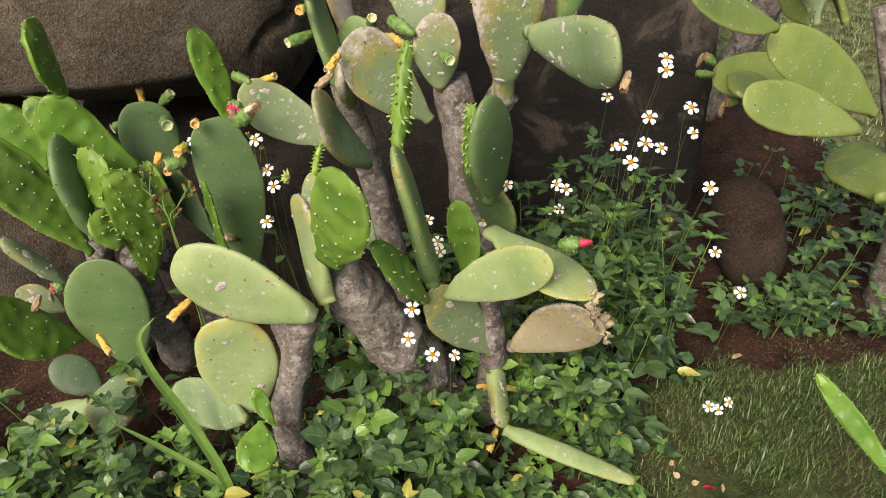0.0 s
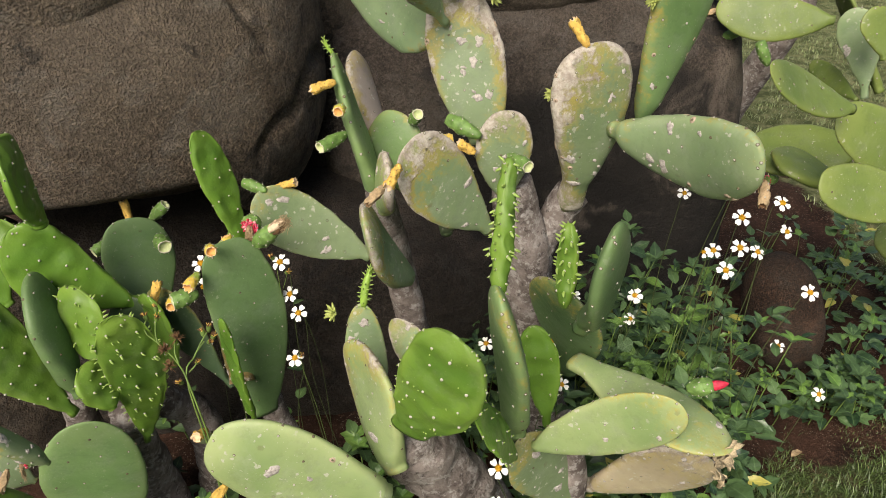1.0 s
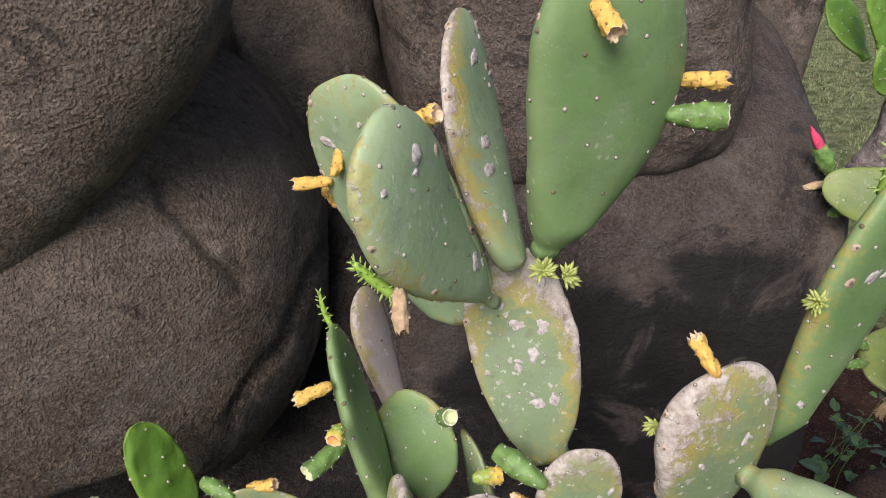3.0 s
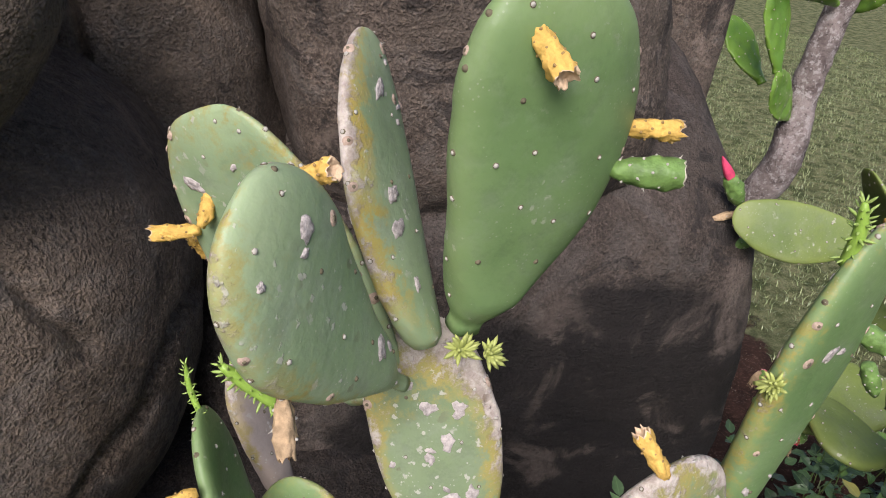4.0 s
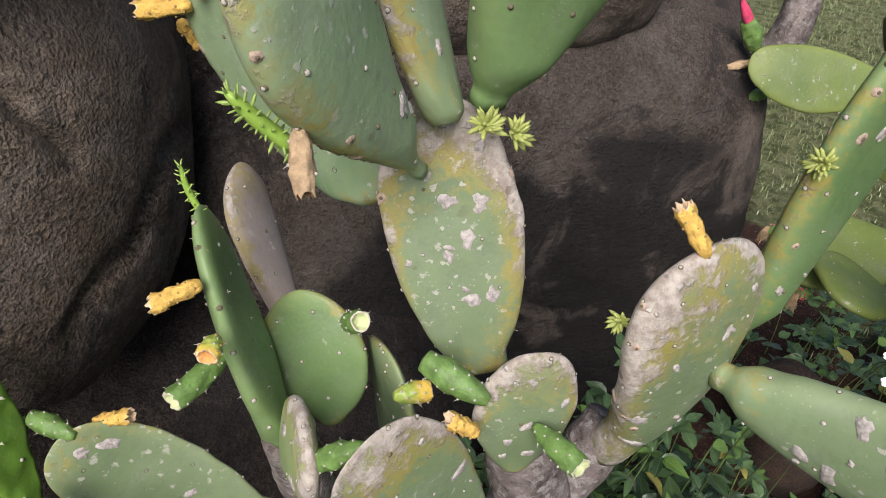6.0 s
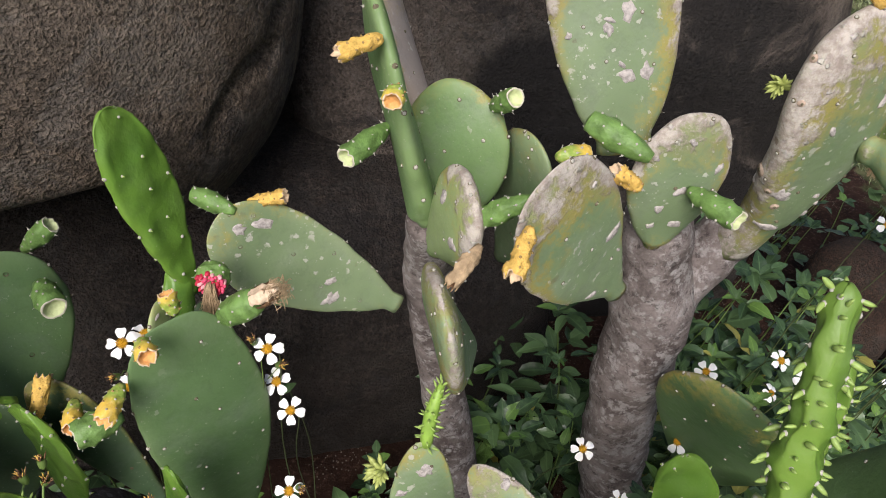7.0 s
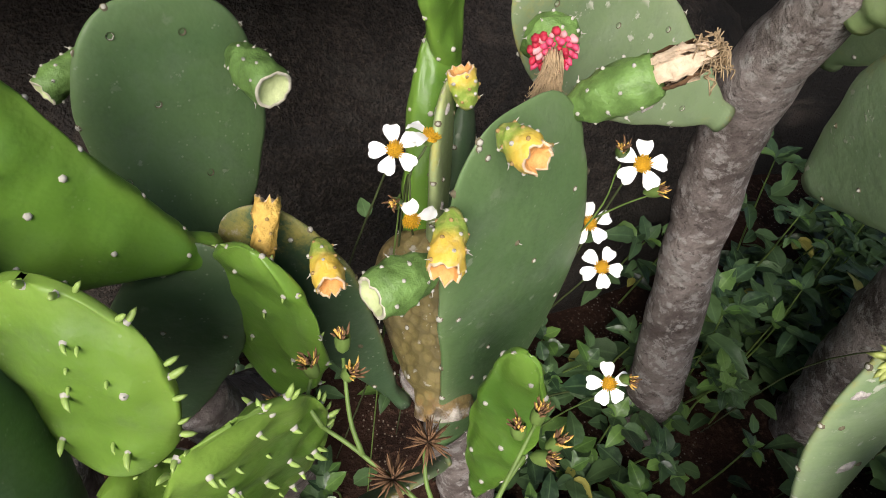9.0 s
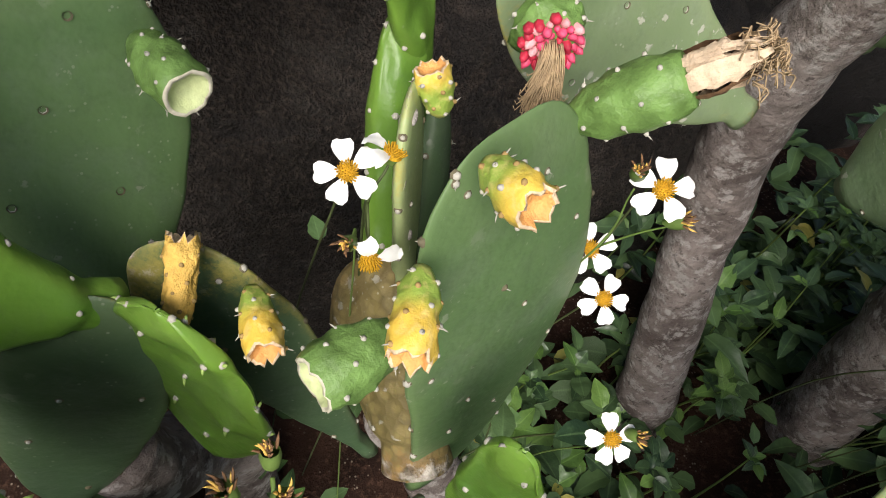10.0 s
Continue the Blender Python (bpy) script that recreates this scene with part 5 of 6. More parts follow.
fruit(low, "dry", (-0.366, 0.933, 0.547), (-0.371, 0.916, 0.54))
fruit(left, "red", (-0.668, 1.089, 0.403), (-0.69, 1.078, 0.403))
fruit(left, "dry", (-0.709, 1.081, 0.387), (-0.715, 1.058, 0.37))
fruit(left, "yellow", (-0.450, 1.146, 0.372), (-0.457, 1.120, 0.386), 0.0075)
fruit(left, "yellow", (-0.603, 1.038, 0.33), (-0.577, 1.013, 0.312))
fruit(front, "yellow", (0.113, 1.032, 0.213), (0.071, 1.021, 0.215))
fruit(front, "yellow", (0.1, 0.934, 0.201), (0.087, 0.907, 0.181))
fruit(right, "pink", (0.578, 1.830, 0.822), (0.524, 1.830, 0.900), 0.013)
fruit(right, "dry", (0.585, 1.828, 0.806), (0.532, 1.828, 0.795))
fruit(right, "pinkish", (0.622, 1.826, 0.751), (0.546, 1.826, 0.747))
fruit(right, "red", (0.618, 1.669, 0.577), (0.577, 1.676, 0.606))
fruit(right, "bud", (0.616, 1.654, 0.556), (0.575, 1.645, 0.563))
fruit(right, "red", (0.667, 1.618, 0.506), (0.625, 1.606, 0.508))
sprout(middle, (-0.222, 1.361, 0.876), (-0.238, 1.415, 0.884), 0.0028, 30, 0.006)
sprout(front, (-0.198, 1.118, 0.613), (-0.186, 1.139, 0.656), 0.0055, 46, 0.008)
fruit(right, "bud", (0.426, 1.352, 0.847), (0.411, 1.36, 0.878))
star(upper, (-0.030, 1.301, 0.972), (0.1, -0.7, 0.7), 0.014)
star(upper, (-0.008, 1.303, 0.965), (0.5, -0.6, 0.5), 0.014)
star(upper, (0.064, 1.224, 0.858), (-0.9, -0.4, 0.2), 0.011)
star(upper, (0.190, 1.240, 0.971), (-0.8, -0.5, 0.2), 0.012)
star(front, (-0.236, 1.095, 0.619), (-0.8, -0.4, 0.2), 0.013)
for at, out, size, spin in (((0.262, 0.958, 0.425), (0.5, -0.6, 0.6), 0.030, 0.3), ((0.250, 0.972, 0.440), (0.3, -0.3, 0.9), 0.026, 1.4), ((0.270, 0.950, 0.405), (0.8, -0.5, 0.1), 0.026, 2.2),
                            ((0.222, 0.882, 0.540), (0.6, -0.7, 0.3), 0.028, 0.8), ((0.226, 0.892, 0.520), (0.9, -0.3, -0.2), 0.024, 2.9), ((0.236, 0.915, 0.480), (0.7, -0.6, 0.2), 0.030, 4.0)):
    flake(front, at, out, size, spin)


# ---------------------------------------------------------------- daisies
def petal_mesh(seed):
    r = random.Random(seed)
    v, nu, nv = [], 7, 5
    for i in range(nu):
        u = i / (nu - 1)
        w = 0.0051 * (math.sin(math.pi * (0.08 + 0.74 * u)) ** 0.75) * (0.55 + 0.55 * u)
        for j in range(nv):
            c = 2 * j / (nv - 1) - 1
            notch = 0.0011 * (1 - abs(c)) * (u > 0.9) * r.uniform(0.3, 1.4)
            v.append((0.0030 + 0.0112 * u - notch - 0.0012 * abs(c) ** 2 * (u > 0.8), w * c,
                      0.0012 * math.sin(u * 2.4) - 0.003 * u * u * r.uniform(0.2, 1) + 0.0007 * c * c + 0.0004 * math.cos(c * 9) + 0.0012 * r.uniform(-1, 1) * u * c))
    return mesh_of("petal", v, grid_faces(nu, nv, closed=False), [PETAL])


PETALS = [petal_mesh(k) for k in range(4)]


def disc_mesh():
    b = Build()
    v, f = dome(0.0041, 0.0024, 12)
    b.add(v, f, 0)
    for k in range(60):
        q, a = math.sqrt((k + 0.5) / 60) * 0.0042, k * 2.4
        h = 0.0023 * (1 - (q / 0.0052) ** 2)
        v, f = cone_leaf(rng.uniform(0.0016, 0.0026), 0.00042, 0.1)
        b.add(turned(v, frame_z((q * math.cos(a), q * math.sin(a), h * 0.6), (math.cos(a) * q * 160, math.sin(a) * q * 160, 1))), f, 0)
    return b.mesh("disc", [DISC])


def calyx_mesh():
    v, f = [], []
    prof = ((-0.006, 0.0008), (-0.005, 0.0024), (-0.002, 0.0031), (0.0, 0.0030))
    for z, r in prof:
        for j in range(10):
            a = 2 * math.pi * j / 10
            v.append((r * (1 + 0.08 * math.cos(5 * a)) * math.cos(a), r * (1 + 0.08 * math.cos(5 * a)) * math.sin(a), z))
    return mesh_of("calyx", v, grid_faces(4, 10), [STEM])


DISC_ME, CALYX_ME = disc_mesh(), calyx_mesh()


def leaf_shape(length, width, fold=0.25, droop=0.3, teeth=6):
    """A serrated ovate leaf along +x: verts, faces and how near each vertex lies to the midrib."""
    n = 9
    v, near = [], []
    for i in range(n):
        u = i / (n - 1)
        w = width * 0.5 * math.sin(math.pi * u ** 0.75) ** 0.9 * (1 + 0.10 * (i % 2))
        z = -droop * length * u * u
        for c in (-1, -0.5, 0, 0.5, 1):
            v.append((u * length, w * c, z + fold * w * abs(c) + 0.04 * width * math.sin(u * 14) * abs(c)))
            near.append(1 - abs(c))
    return np.array(v), grid_faces(n, 5, closed=False), np.array(near)


LEAVES = [leaf_shape(1.0, w, fd, dr) for w, fd, dr in ((0.62, 0.2, 0.22), (0.52, 0.32, 0.35), (0.7, 0.12, 0.12), (0.58, 0.28, 0.5))]


def add_leaf(b, at, direction, size, slot, roll=0.0, slim=1.0):
    v, f, near = LEAVES[rng.randrange(4)]
    v = v * np.array((slim ** -0.35, slim, 1.0))
    d = Vector(direction).normalized()
    q = d.to_track_quat("X", "Z").to_matrix().to_4x4()
    m = Matrix.Translation(at) @ q @ Matrix.Rotation(roll, 4, "X") @ Matrix.Scale(size, 4)
    b.add(turned(v, m), f, slot, near)


def daisy(at, facing=None, root=None, size=1.0, petals=5, spent=False, leaves=0):
    """A white-rayed daisy on its own stalk, rooted in the bed."""
    at = Vector(at)
    facing = Vector(facing or (rng.uniform(-0.35, 0.3), -0.62 + rng.uniform(-0.3, 0.3), 0.75 + rng.uniform(-0.2, 0.3))).normalized()
    root = Vector(root or (at.x + rng.uniform(-0.04, 0.06), at.y + rng.uniform(0.04, 0.12), 0.0))
    root.z = ground_height(root.x, root.y) - 0.01
    e = thing("daisy", "white daisy with a yellow disc on a thin green stalk" if not spent else "daisy shedding its last white petals", "flower", root, "daisies in the bed")
    neck = at - facing * 0.005 * size
    path = spline((root, root.lerp(neck, 0.55) + Vector((rng.uniform(-0.02, 0.02), 0.012, 0.03)), neck - facing * 0.03 - Vector((0, 0, 0.008)), neck), 16)
    b = Build()
    b.add(*tube(path, [float(x) for x in np.linspace(0.0008, 0.0006, 16)], 6), 0)
    part_of("stalk", b.mesh("stalk", [STEM_DARK]), e)
    m = frame_z(at, facing, rng.random() * 6) @ Matrix.Scale(size, 4)
    part_of("disc", DISC_ME, e, m)
    part_of("calyx", CALYX_ME, e, m)
    n = petals if not spent else 2
    for k in range(n):
        a = 2 * math.pi * (k + rng.uniform(-0.12, 0.12)) / petals
        part_of("petal", PETALS[rng.randrange(4)], e, m @ Matrix.Rotation(a, 4, "Z") @ Matrix.Rotation(rng.uniform(-0.1, 0.16), 4, "Y"))
    if leaves:
        lb = Build()
        for k in range(leaves):
            p = path[2 + k * 12 // leaves]
            a = rng.random() * 6.28
            add_leaf(lb, p, (math.cos(a), math.sin(a), 0.4), rng.uniform(0.015, 0.03), 0)
        part_of("leaves", lb.mesh("leaves", [LEAF], attr="vein"), e, None, "small green leaves")
    return e


daisy((-0.434, 1.248, 0.609), (-0.05, -0.6, 0.8), leaves=2)
daisy((-0.415, 1.252, 0.614), (0.25, 0.1, 0.95), spent=True)
daisy((-0.428, 1.219, 0.588), (-0.1, -0.9, 0.1), spent=True)
daisy((-0.315, 1.215, 0.625), (-0.25, -0.55, 0.8), leaves=2)
daisy((-0.311, 1.240, 0.550), (-0.3, -0.45, 0.8))
daisy((-0.300, 1.225, 0.525), (-0.2, -0.5, 0.8))
daisy((-0.305, 1.164, 0.489), (-0.25, -0.5, 0.85), leaves=3)
daisy((0.320, 1.147, 0.614), (-0.1, -0.7, 0.7))
daisy((0.351, 1.191, 0.674), (-0.2, -0.6, 0.75))
daisy((0.379, 1.248, 0.753), (0.1, -0.4, 0.9))
daisy((0.379, 1.238, 0.737), (-0.1, -0.8, 0.4))
daisy((0.295, 1.268, 0.676), (-0.1, -0.5, 0.8), size=0.8)
daisy((0.344, 1.165, 0.639), (0.0, -0.6, 0.8))
daisy((0.370, 1.161, 0.633), (0.2, -0.5, 0.8), size=0.9)
daisy((0.304, 1.164, 0.638), (-0.2, -0.5, 0.8), size=0.9)
daisy((0.290, 1.164, 0.636), (-0.4, -0.4, 0.8), size=0.7, spent=True)
daisy((0.428, 1.222, 0.677), (0.1, -0.5, 0.8))
daisy((0.431, 1.197, 0.642), (0.2, -0.7, 0.7), size=0.85)
daisy((0.459, 1.143, 0.567), (0.0, -0.6, 0.8))
daisy((0.235, 1.241, 0.506), (0.0, -0.6, 0.8), size=0.9)
daisy((0.223, 1.220, 0.477), (0.2, -0.5, 0.8), size=0.8)
daisy((0.207, 1.219, 0.476), (-0.3, -0.5, 0.8), size=0.75, spent=True)
daisy((-0.038, 0.948, 0.469), (-0.1, -0.5, 0.85))
daisy((-0.044, 0.921, 0.431), (-0.2, -0.6, 0.8), size=0.9)
daisy((-0.007, 0.907, 0.411), (0.0, -0.6, 0.8), size=0.9)
daisy((0.028, 0.906, 0.410), (0.2, -0.6, 0.8), size=0.7)
daisy((-0.019, 1.174, 0.484), (-0.2, -0.3, 0.9), size=0.9)
daisy((0.000, 1.119, 0.476), (0.1, -0.5, 0.8), size=0.8)
daisy((0.003, 1.109, 0.462), (0.0, -0.7, 0.6), size=0.8)
daisy((0.124, 1.220, 0.528), (-0.5, -0.4, 0.7), size=0.9)
daisy((0.599, 1.215, 0.280), (0.0, -0.6, 0.8), leaves=2)
daisy((0.584, 1.340, 0.289), (-0.1, -0.6, 0.8), leaves=2)
daisy((0.540, 1.091, 0.086), (-0.2, -0.5, 0.8), size=0.9, leaves=2)
daisy((0.559, 1.087, 0.081), (0.0, -0.7, 0.7), size=0.85)
daisy((0.580, 1.096, 0.093), (0.3, -0.5, 0.8), size=0.85)
daisy((0.081, 1.168, 0.486), (-0.4, -0.3, 0.8), size=0.9, spent=True)
daisy((0.090, 1.120, 0.440), (-0.3, -0.5, 0.8), size=0.8)
daisy((0.207, 1.182, 0.552), (-0.5, -0.4, 0.7), size=0.9)


# ---------------------------------------------------------------- seed stalks
def seed_burst(b, at, r=0.011, count=46):
    for k in range(count):
        a, e = rng.random() * 6.28, rng.uniform(-0.5, 1.5)
        d = Vector((math.cos(a) * math.cos(e), math.sin(a) * math.cos(e), math.sin(e)))
        p = Vector(at)
        b.add(*tube((p, p + d * r * 0.55, p + d * r * rng.uniform(0.8, 1.15)), (0.0004, 0.00055, 0.00015), 4), 1)


def withered_head(b, at, d, s=1.0):
    d = Vector(d).normalized()
    m = frame_z(at, d)
    v, f = [], None
    for z, r in ((-0.006, 0.001), (-0.003, 0.003), (0.001, 0.0034), (0.004, 0.003)):
        for j in range(8):
            a = math.pi * j / 4
            v.append((s * r * math.cos(a), s * r * math.sin(a), s * z))
    b.add(turned(v, m), grid_faces(4, 8), 0)
    for k in range(26):
        a, q = rng.random() * 6.28, rng.uniform(0, 0.0032)
        vv, ff = cone_leaf(s * rng.uniform(0.003, 0.006), 0.00055, rng.uniform(0, 0.4))
        b.add(turned(turned(vv, frame_z((s * q * math.cos(a), s * q * math.sin(a), s * 0.003), (math.cos(a) * q * 200, math.sin(a) * q * 200, 1))), m), ff, 2 if k % 3 else 3)


def seed_stalk(points, bursts=(), heads=(), twigs=(), label="green stalk with brown burst seed heads", thick=1.0):
    e = thing("seed_stalk", label, "seed head", points[0], "seed stalks")
    b = Build()
    b.add(*tube(spline(points, 18), [float(x) for x in thick * np.linspace(0.0014, 0.0009, 18)], 7, 0.06, 3), 0)
    for tw in twigs:
        b.add(*tube(spline(tw, 9), [float(x) for x in thick * np.linspace(0.0012, 0.0008, 9)], 6), 0)
    part_of("stalk", b.mesh("stalk", [STEM]), e)
    for at in bursts:
        h = Build()
        seed_burst(h, at)
        part_of("seed_head", h.mesh("seed_head", [STEM, DRY_BROWN]), e, None, "dark brown star of dry seeds")
    for at, d in heads:
        h = Build()
        withered_head(h, at, d)
        part_of("withered_head", h.mesh("withered_head", [STEM, DRY_BROWN, DRY_BROWN, YELLOW_FRUIT]), e, None, "brown withered flower head")
    return e


seed_stalk(((-0.40, 1.02, 0.05), (-0.405, 1.03, 0.40), (-0.421, 1.044, 0.550), (-0.440, 1.074, 0.570), (-0.468, 1.101, 0.583), (-0.483, 1.113, 0.588)),
           bursts=((-0.450, 1.072, 0.567), (-0.442, 1.100, 0.590), (-0.457, 1.091, 0.579)),
           heads=(((-0.486, 1.131, 0.604), (-0.3, 0.2, 1)), ((-0.473, 1.137, 0.612), (0, 0.2, 1)), ((-0.471, 1.127, 0.604), (0.3, -0.2, 1)), ((-0.498, 1.118, 0.600), (-0.6, 0, 0.8))),
           twigs=(((-0.468, 1.101, 0.583), (-0.472, 1.113, 0.592), (-0.473, 1.133, 0.606)), ((-0.483, 1.113, 0.588), (-0.488, 1.121, 0.594), (-0.486, 1.129, 0.600)),
                  ((-0.438, 1.072, 0.570), (-0.444, 1.085, 0.58), (-0.444, 1.098, 0.588))))
seed_stalk(((-0.41, 1.03, 0.05), (-0.412, 1.035, 0.40), (-0.426, 1.052, 0.556), (-0.418, 1.075, 0.577), (-0.405, 1.088, 0.592)),
           heads=(((-0.393, 1.089, 0.597), (0.4, 0, 1)), ((-0.407, 1.096, 0.599), (-0.2, 0.2, 1)), ((-0.399, 1.099, 0.604), (0.1, 0.2, 1)), ((-0.398, 1.086, 0.592), (0.5, -0.5, 0.7)),
                  ((-0.413, 1.068, 0.575), (0.3, -0.4, 0.8)), ((-0.434, 1.052, 0.556), (-0.2, -0.5, 0.8))),
           twigs=(((-0.418, 1.075, 0.577), (-0.41, 1.085, 0.59), (-0.400, 1.097, 0.602)), ((-0.424, 1.06, 0.565), (-0.417, 1.065, 0.57), (-0.413, 1.068, 0.575))),
           label="green stalk with withered brown and orange flower heads")


seed_stalk(((-0.33, 1.32, 0.03), (-0.33, 1.29, 0.35), (-0.322, 1.228, 0.56), (-0.322, 1.222, 0.618)),
           heads=(((-0.326, 1.220, 0.630), (-0.2, -0.4, 0.9)), ((-0.306, 1.208, 0.612), (0.5, -0.5, 0.6))),
           twigs=(((-0.318, 1.228, 0.57), (-0.311, 1.218, 0.592), (-0.307, 1.209, 0.608)),), label="green stalk with two brown withered daisy heads", thick=0.5)
seed_stalk(((-0.41, 1.27, 0.03), (-0.42, 1.265, 0.35), (-0.43, 1.238, 0.57), (-0.436, 1.222, 0.596)),
           heads=(((-0.437, 1.220, 0.600), (-0.4, -0.6, 0.6)),), label="green stalk with a brown withered daisy head", thick=0.5)
seed_stalk(((-0.27, 1.27, 0.03), (-0.285, 1.22, 0.30), (-0.297, 1.168, 0.47), (-0.296, 1.163, 0.492)),
           heads=(((-0.296, 1.162, 0.496), (0.3, -0.6, 0.7)),), label="short green stalk with a withered daisy head", thick=0.5)


# ---------------------------------------------------------------- herbs
def herb_plan(x, y, height):
    """Stem points and leaves (place, direction, size, roll, tone) of one herb."""
    z0 = ground_height(x, y)
    top = Vector((x + rng.uniform(-0.3, 0.3) * height, y + rng.uniform(-0.35, 0.15) * height, z0 + height))
    stem = spline((Vector((x, y, z0 - 0.01)), Vector((x, y, z0)).lerp(top, 0.5) + Vector((0.01 * rng.uniform(-1, 1), 0, 0)), top), 7)
    leaves = []
    nodes = max(2, int(height / 0.052))
    vigour = rng.choice((0.62, 0.85, 1.0, 1.12)) * min(1.0, 0.5 + 5 * height)
    for k in range(nodes):
        s = (k + 0.8) / nodes
        p = stem[min(6, int(s * 6.99))]
        a0 = k * 1.57 + rng.uniform(-0.4, 0.4)
        for half_turn in (0, math.pi):
            a = a0 + half_turn
            size = vigour * rng.uniform(0.034, 0.066) * (1.0 - 0.35 * s)
            d = Vector((math.cos(a), math.sin(a), 0.25 + 0.3 * s))
            q = p + d * size * 0.55
            leaves.append((q, d, size, rng.uniform(-0.5, 0.5), s))
            if rng.random() < 0.55:
                for sgn in (-1, 1):
                    d2 = Vector((math.cos(a + sgn * 0.95), math.sin(a + sgn * 0.95), 0.2))
                    leaves.append((p + d * size * 0.45, d2, size * 0.8, rng.uniform(-0.5, 0.5), s))
    for k in range(5):
        a = k * 1.26 + rng.random()
        leaves.append((top, Vector((math.cos(a), math.sin(a), 0.7)), vigour * rng.uniform(0.018, 0.032), 0.0, 1.2))
    return stem, leaves


def tone_of(s, fresh):
    r = rng.random()
    return 2 if r < 0.018 + 0.12 * (fresh < 0) else (1 if r < fresh + (0.9 if fresh > 0.3 else 0.35) * max(0.0, s - 0.6) else 0)


LEAF_OBJ = [[mesh_of("leaf", v, f, [m], attrs={"vein": near}) for m in (LEAF, LEAF_FRESH, LEAF_YELLOW)] for v, f, near in LEAVES]


def herb(x, y, height, fresh=0.15):
    """A herb close to the path, each leaf a part."""
    stem, leaves = herb_plan(x, y, height)
    e = thing("herb", "leafy green herb with toothed leaves in the soil", "herb", stem[0], "herbs under the cactus")
    v, f = tube(stem, [0.0016, 0.0015, 0.0014, 0.0013, 0.0012, 0.001, 0.0008], 6)
    part_of("stem", mesh_of("stem", v, f, [STEM]), e)
    for q, d, size, roll, s in leaves:
        m = Matrix.Translation(q) @ d.normalized().to_track_quat("X", "Z").to_matrix().to_4x4() @ Matrix.Rotation(roll, 4, "X") @ Matrix.Scale(size, 4)
        part_of("leaf", LEAF_OBJ[rng.randrange(4)][tone_of(s, fresh)], e, m)


def herb_bed(name, label, spots, fresh=0.15, slim=1.0):
    b = Build()
    for x, y, height in spots:
        stem, leaves = herb_plan(x, y, height)
        b.add(*tube(stem, [0.0016, 0.0015, 0.0014, 0.0013, 0.0012, 0.001, 0.0008], 5), 3)
        own = fresh * rng.choice((0.0, 0.2, 0.4, 1.0, 3.2)) if rng.random() > 0.05 else -0.2
        for q, d, size, roll, s in leaves:
            add_leaf(b, q, d, size, tone_of(s, own), roll, slim)
    tagged(new(name, b.mesh(name, [LEAF, LEAF_FRESH, LEAF_YELLOW, STEM], attr="vein")), label, "herbs", kind="stuff")


def spots(n, x0, x1, y0, y1, h0, h1):
    out = [(rng.uniform(x0, x1), rng.uniform(y0, y1), rng.uniform(h0, h1)) for _ in range(n)]
    out = [q for q in out if not (0.46 < q[0] < 0.68 and 0.96 < q[1] < 1.2)]
    out = [q for q in out if not (-0.45 < q[0] < -0.11 and 1.10 < q[1] < 1.6) or q[0] * 977 % 1 < 0.55]
    return [(x, y, min(h, 0.10) if -0.45 < x < -0.11 and y > 1.1 else min(h, 0.05) if 0.03 < x < 0.40 and y < 0.99 else h) for x, y, h in out]


herb_bed("herbs", "dense low green herbs covering the soil under the cactus",
         spots(250, -0.95, 0.38, 0.66, 1.0, 0.05, 0.19) + spots(48, -0.20, 0.06, 0.86, 1.0, 0.16, 0.27) + spots(40, 0.10, 0.36, 1.0, 1.14, 0.10, 0.22) + spots(50, -0.6, 0.3, 1.0, 1.45, 0.05, 0.14) + [(rng.uniform(-0.27, -0.03), rng.uniform(1.17, 1.36), rng.uniform(0.04, 0.11)) for _ in range(18)], 0.2)
herb_bed("herbs", "tall dark green herbs behind the cactus trunk",
         spots(82, 0.12, 0.52, 1.20, 1.55, 0.14, 0.38) + spots(14, -0.10, 0.12, 1.34, 1.6, 0.08, 0.20), 0.05, 0.82)
herb_bed("herbs", "scattered dark herbs beside the reddish stone",
         spots(9, 0.62, 0.95, 1.36, 1.46, 0.05, 0.12) + spots(62, 0.84, 1.5, 1.46, 2.0, 0.06, 0.2) + spots(14, 0.78, 1.1, 1.38, 1.46, 0.05, 0.12) + spots(16, 0.70, 0.90, 1.44, 1.55, 0.05, 0.10) + spots(14, 0.32, 0.56, 0.95, 1.3, 0.04, 0.10), 0.03)
for x, y, hgt in spots(9, -0.35, 0.3, 0.70, 0.9, 0.10, 0.19) + spots(10, 0.14, 0.42, 1.15, 1.32, 0.22, 0.42) + spots(3, -0.10, 0.0, 1.28, 1.42, 0.10, 0.18):
    herb(x, y, hgt, 0.35)


def strap_leaf(points, width, label):
    """A long folded grass leaf."""
    path = spline(points, 22)
    v = []
    for i, p in enumerate(path):
        u = i / 21
        w = width * min(1, 0.4 + 3 * u) * (1 - u ** 3)
        d = (path[min(i + 1, 21)] - path[max(i - 1, 0)]).normalized()
        side = d.cross(Vector((0.2, -0.6, 0.8))).normalized()
        up = side.cross(d)
        for c in (-1, -0.5, 0, 0.5, 1):
            v.append(p + side * w * c * 0.5 + up * abs(c) * w * 0.18)
    me = mesh_of("strap_leaf", v, grid_faces(22, 5, closed=False), [LEAF_FRESH], attrs={"vein": [1 - abs(c) for _ in range(22) for c in (-1, -0.5, 0, 0.5, 1)]})
    return tagged(new("grass_leaf", me), label, "grass leaf")


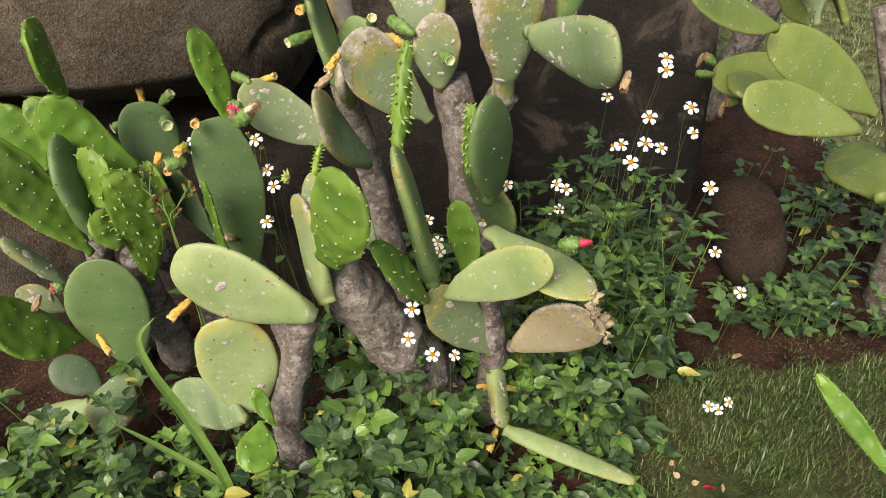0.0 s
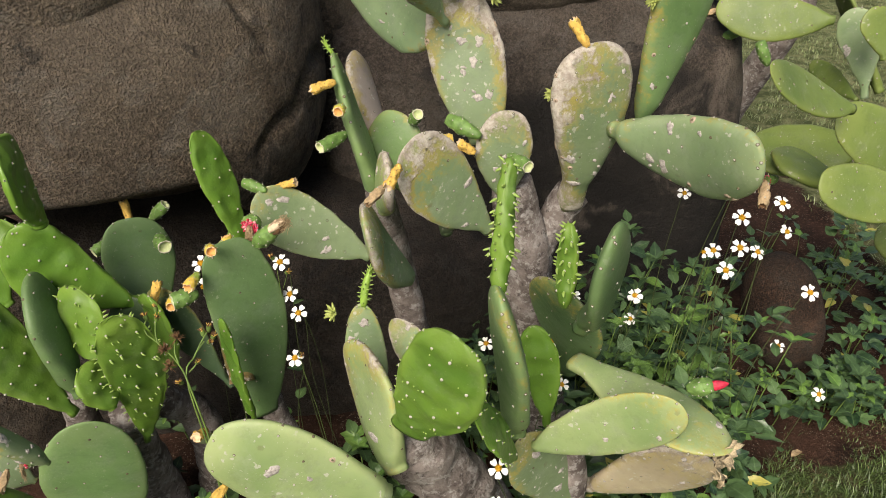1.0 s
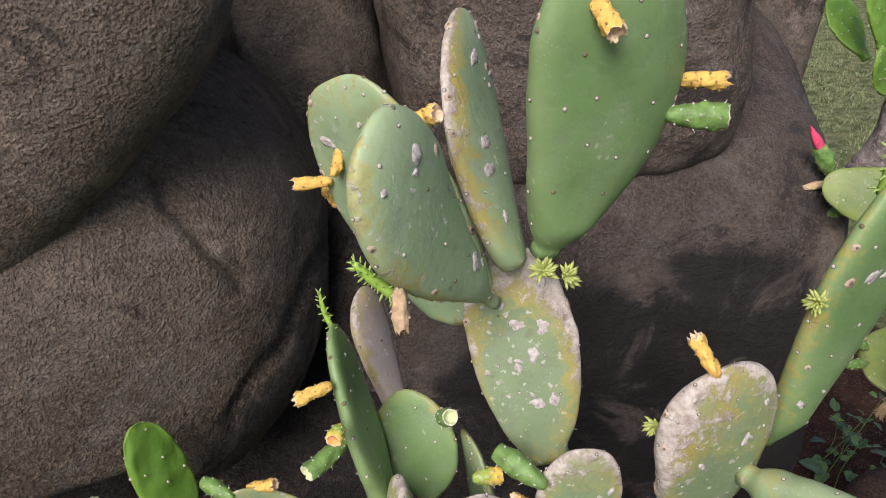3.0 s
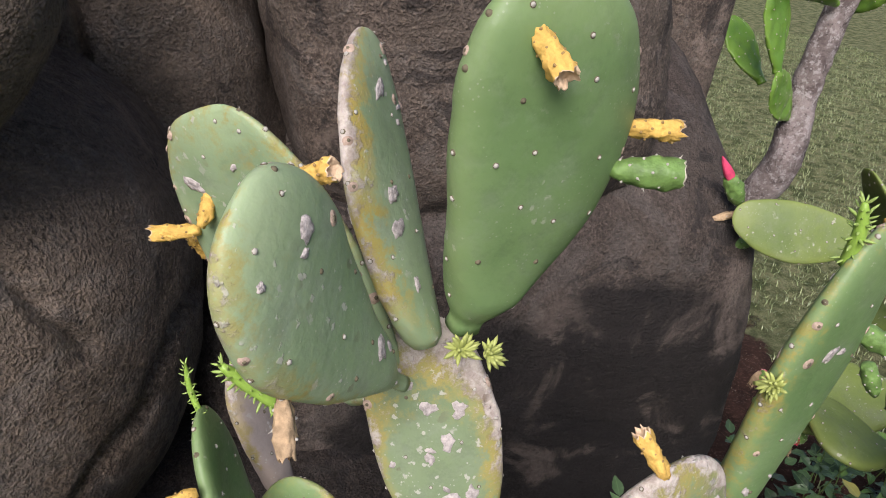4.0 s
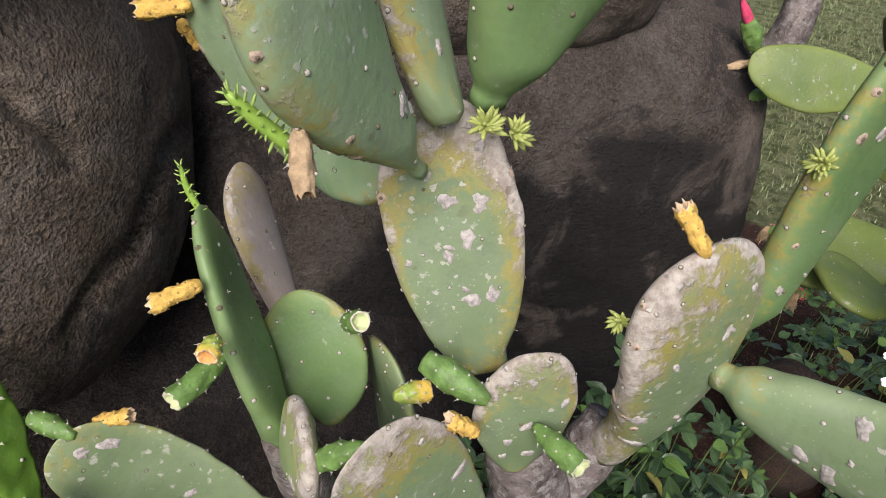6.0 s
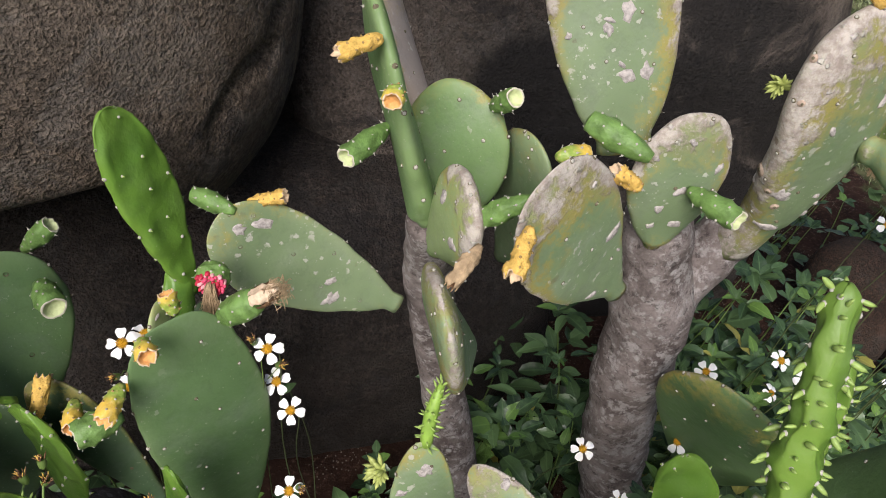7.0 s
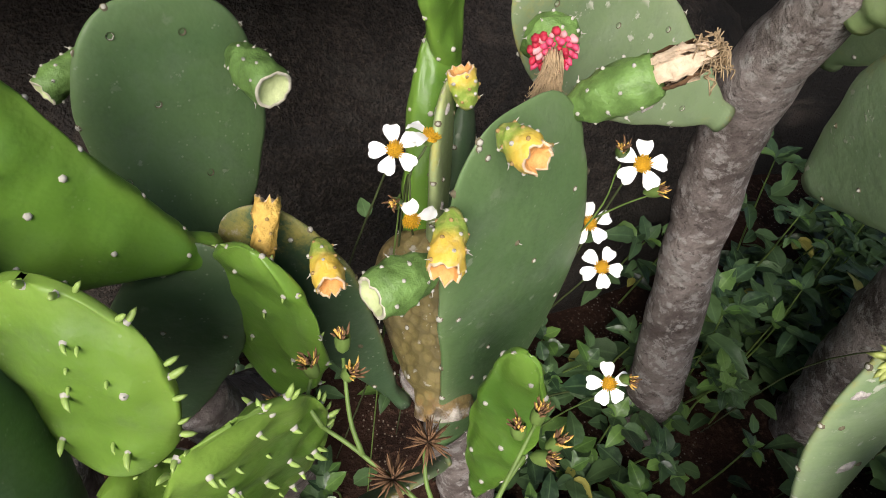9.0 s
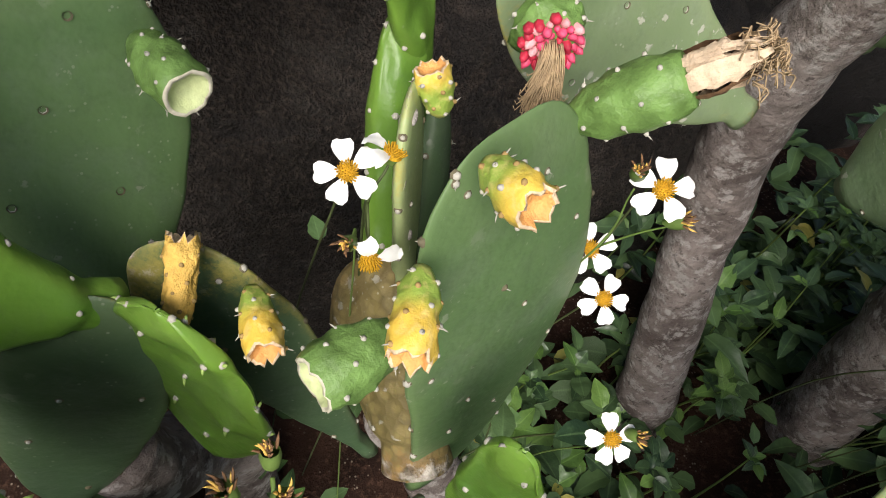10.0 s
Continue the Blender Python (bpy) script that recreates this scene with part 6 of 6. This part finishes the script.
strap_leaf(((-0.352, 0.839, 0.03), (-0.353, 0.840, 0.19), (-0.399, 0.866, 0.313), (-0.432, 0.872, 0.408), (-0.445, 0.888, 0.463), (-0.415, 0.900, 0.497)), 0.017, "long arching green grass leaf among the herbs")
strap_leaf(((-0.345, 0.842, 0.03), (-0.352, 0.839, 0.16), (-0.438, 0.853, 0.245), (-0.519, 0.845, 0.338)), 0.014, "long green grass leaf bent over the herbs")


# ---------------------------------------------------------------- lawn
def grass(name, label, count, x0, x1, y0, y1, h0, h1, width, mat, sure=0.55, seed=1):
    r = np.random.RandomState(seed)
    xs, ys = r.uniform(x0, x1, count), r.uniform(y0, y1, count)
    keep = [i for i in range(count) if lawn_amount(xs[i], ys[i]) + 1.25 * noise.noise(Vector((xs[i] * 7, ys[i] * 7, 9))) > sure * r.uniform(0.6, 1.4)]
    v, f = [], []
    for i in keep:
        a, lean, hh, w = r.uniform(0, 6.28), r.uniform(0.2, 1.5), r.uniform(h0, h1), width * r.uniform(0.6, 1.2)
        x, y = xs[i], ys[i]
        z = ground_height(x, y) - 0.002
        dx, dy = math.cos(a), math.sin(a)
        n = len(v)
        for s, k in ((0, 1), (0.5, 0.9)):
            ox, oz = lean * hh * s * s, hh * s
            for c in (-0.5, 0.5):
                v.append((x + dx * ox - dy * w * k * c, y + dy * ox + dx * w * k * c, z + oz))
        v.append((x + dx * lean * hh, y + dy * lean * hh, z + hh * 0.85))
        f += [(n, n + 1, n + 3, n + 2), (n + 2, n + 3, n + 4)]
    tagged(new(name, mesh_of(name, v, f, [mat], attrs={"vein": np.zeros(len(v))})), label, "grass", kind="stuff")


grass("grass", "short worn green lawn grass", 95000, 0.22, 1.7, 0.5, 1.6, 0.006, 0.018, 0.0013, GRASS, seed=3)
grass("grass", "longer green blades leaning over the lawn", 3600, 0.22, 1.5, 0.5, 1.3, 0.018, 0.038, 0.0022, GRASS, seed=6)
grass("dry_grass", "dry straw lying in the lawn", 6000, 0.22, 1.7, 0.5, 1.6, 0.003, 0.012, 0.0012, STRAW, seed=4)
grass("grass", "pale mown lawn grass beyond the boulders", 70000, 1.1, 5.0, 1.6, 7.0, 0.010, 0.030, 0.0035, GRASS_PALE, seed=5)


def dry_leaf(x, y, size, turn, tilt, mat, label):
    v, f, near = LEAVES[rng.randrange(4)]
    v = v.copy()
    v[:, 2] += 0.25 * v[:, 1] * np.sin(v[:, 0] * 5) + 0.3 * v[:, 0] ** 2
    m = pose(x, y, ground_height(x, y) + 0.012, tilt, -8, turn) @ Matrix.Scale(size, 4)
    me = mesh_of("dry_leaf", turned(v, m), f, [mat], attrs={"vein": near})
    tagged(new("dry_leaf", me), label, "fallen leaf", "fallen leaves on the lawn")


for x, y, s, a, tl in ((0.44, 0.98, 0.018, 40, 35), (0.455, 0.955, 0.016, 130, -40), (0.475, 0.945, 0.017, 10, 30), (0.53, 0.93, 0.018, 75, 35), (0.70, 1.32, 0.03, 200, 10)):
    dry_leaf(x, y, s, a, tl, DRY, "curled tan fallen leaf on the lawn")
dry_leaf(0.52, 0.935, 0.026, 160, 20, RED, "faded red fallen petal on the lawn")
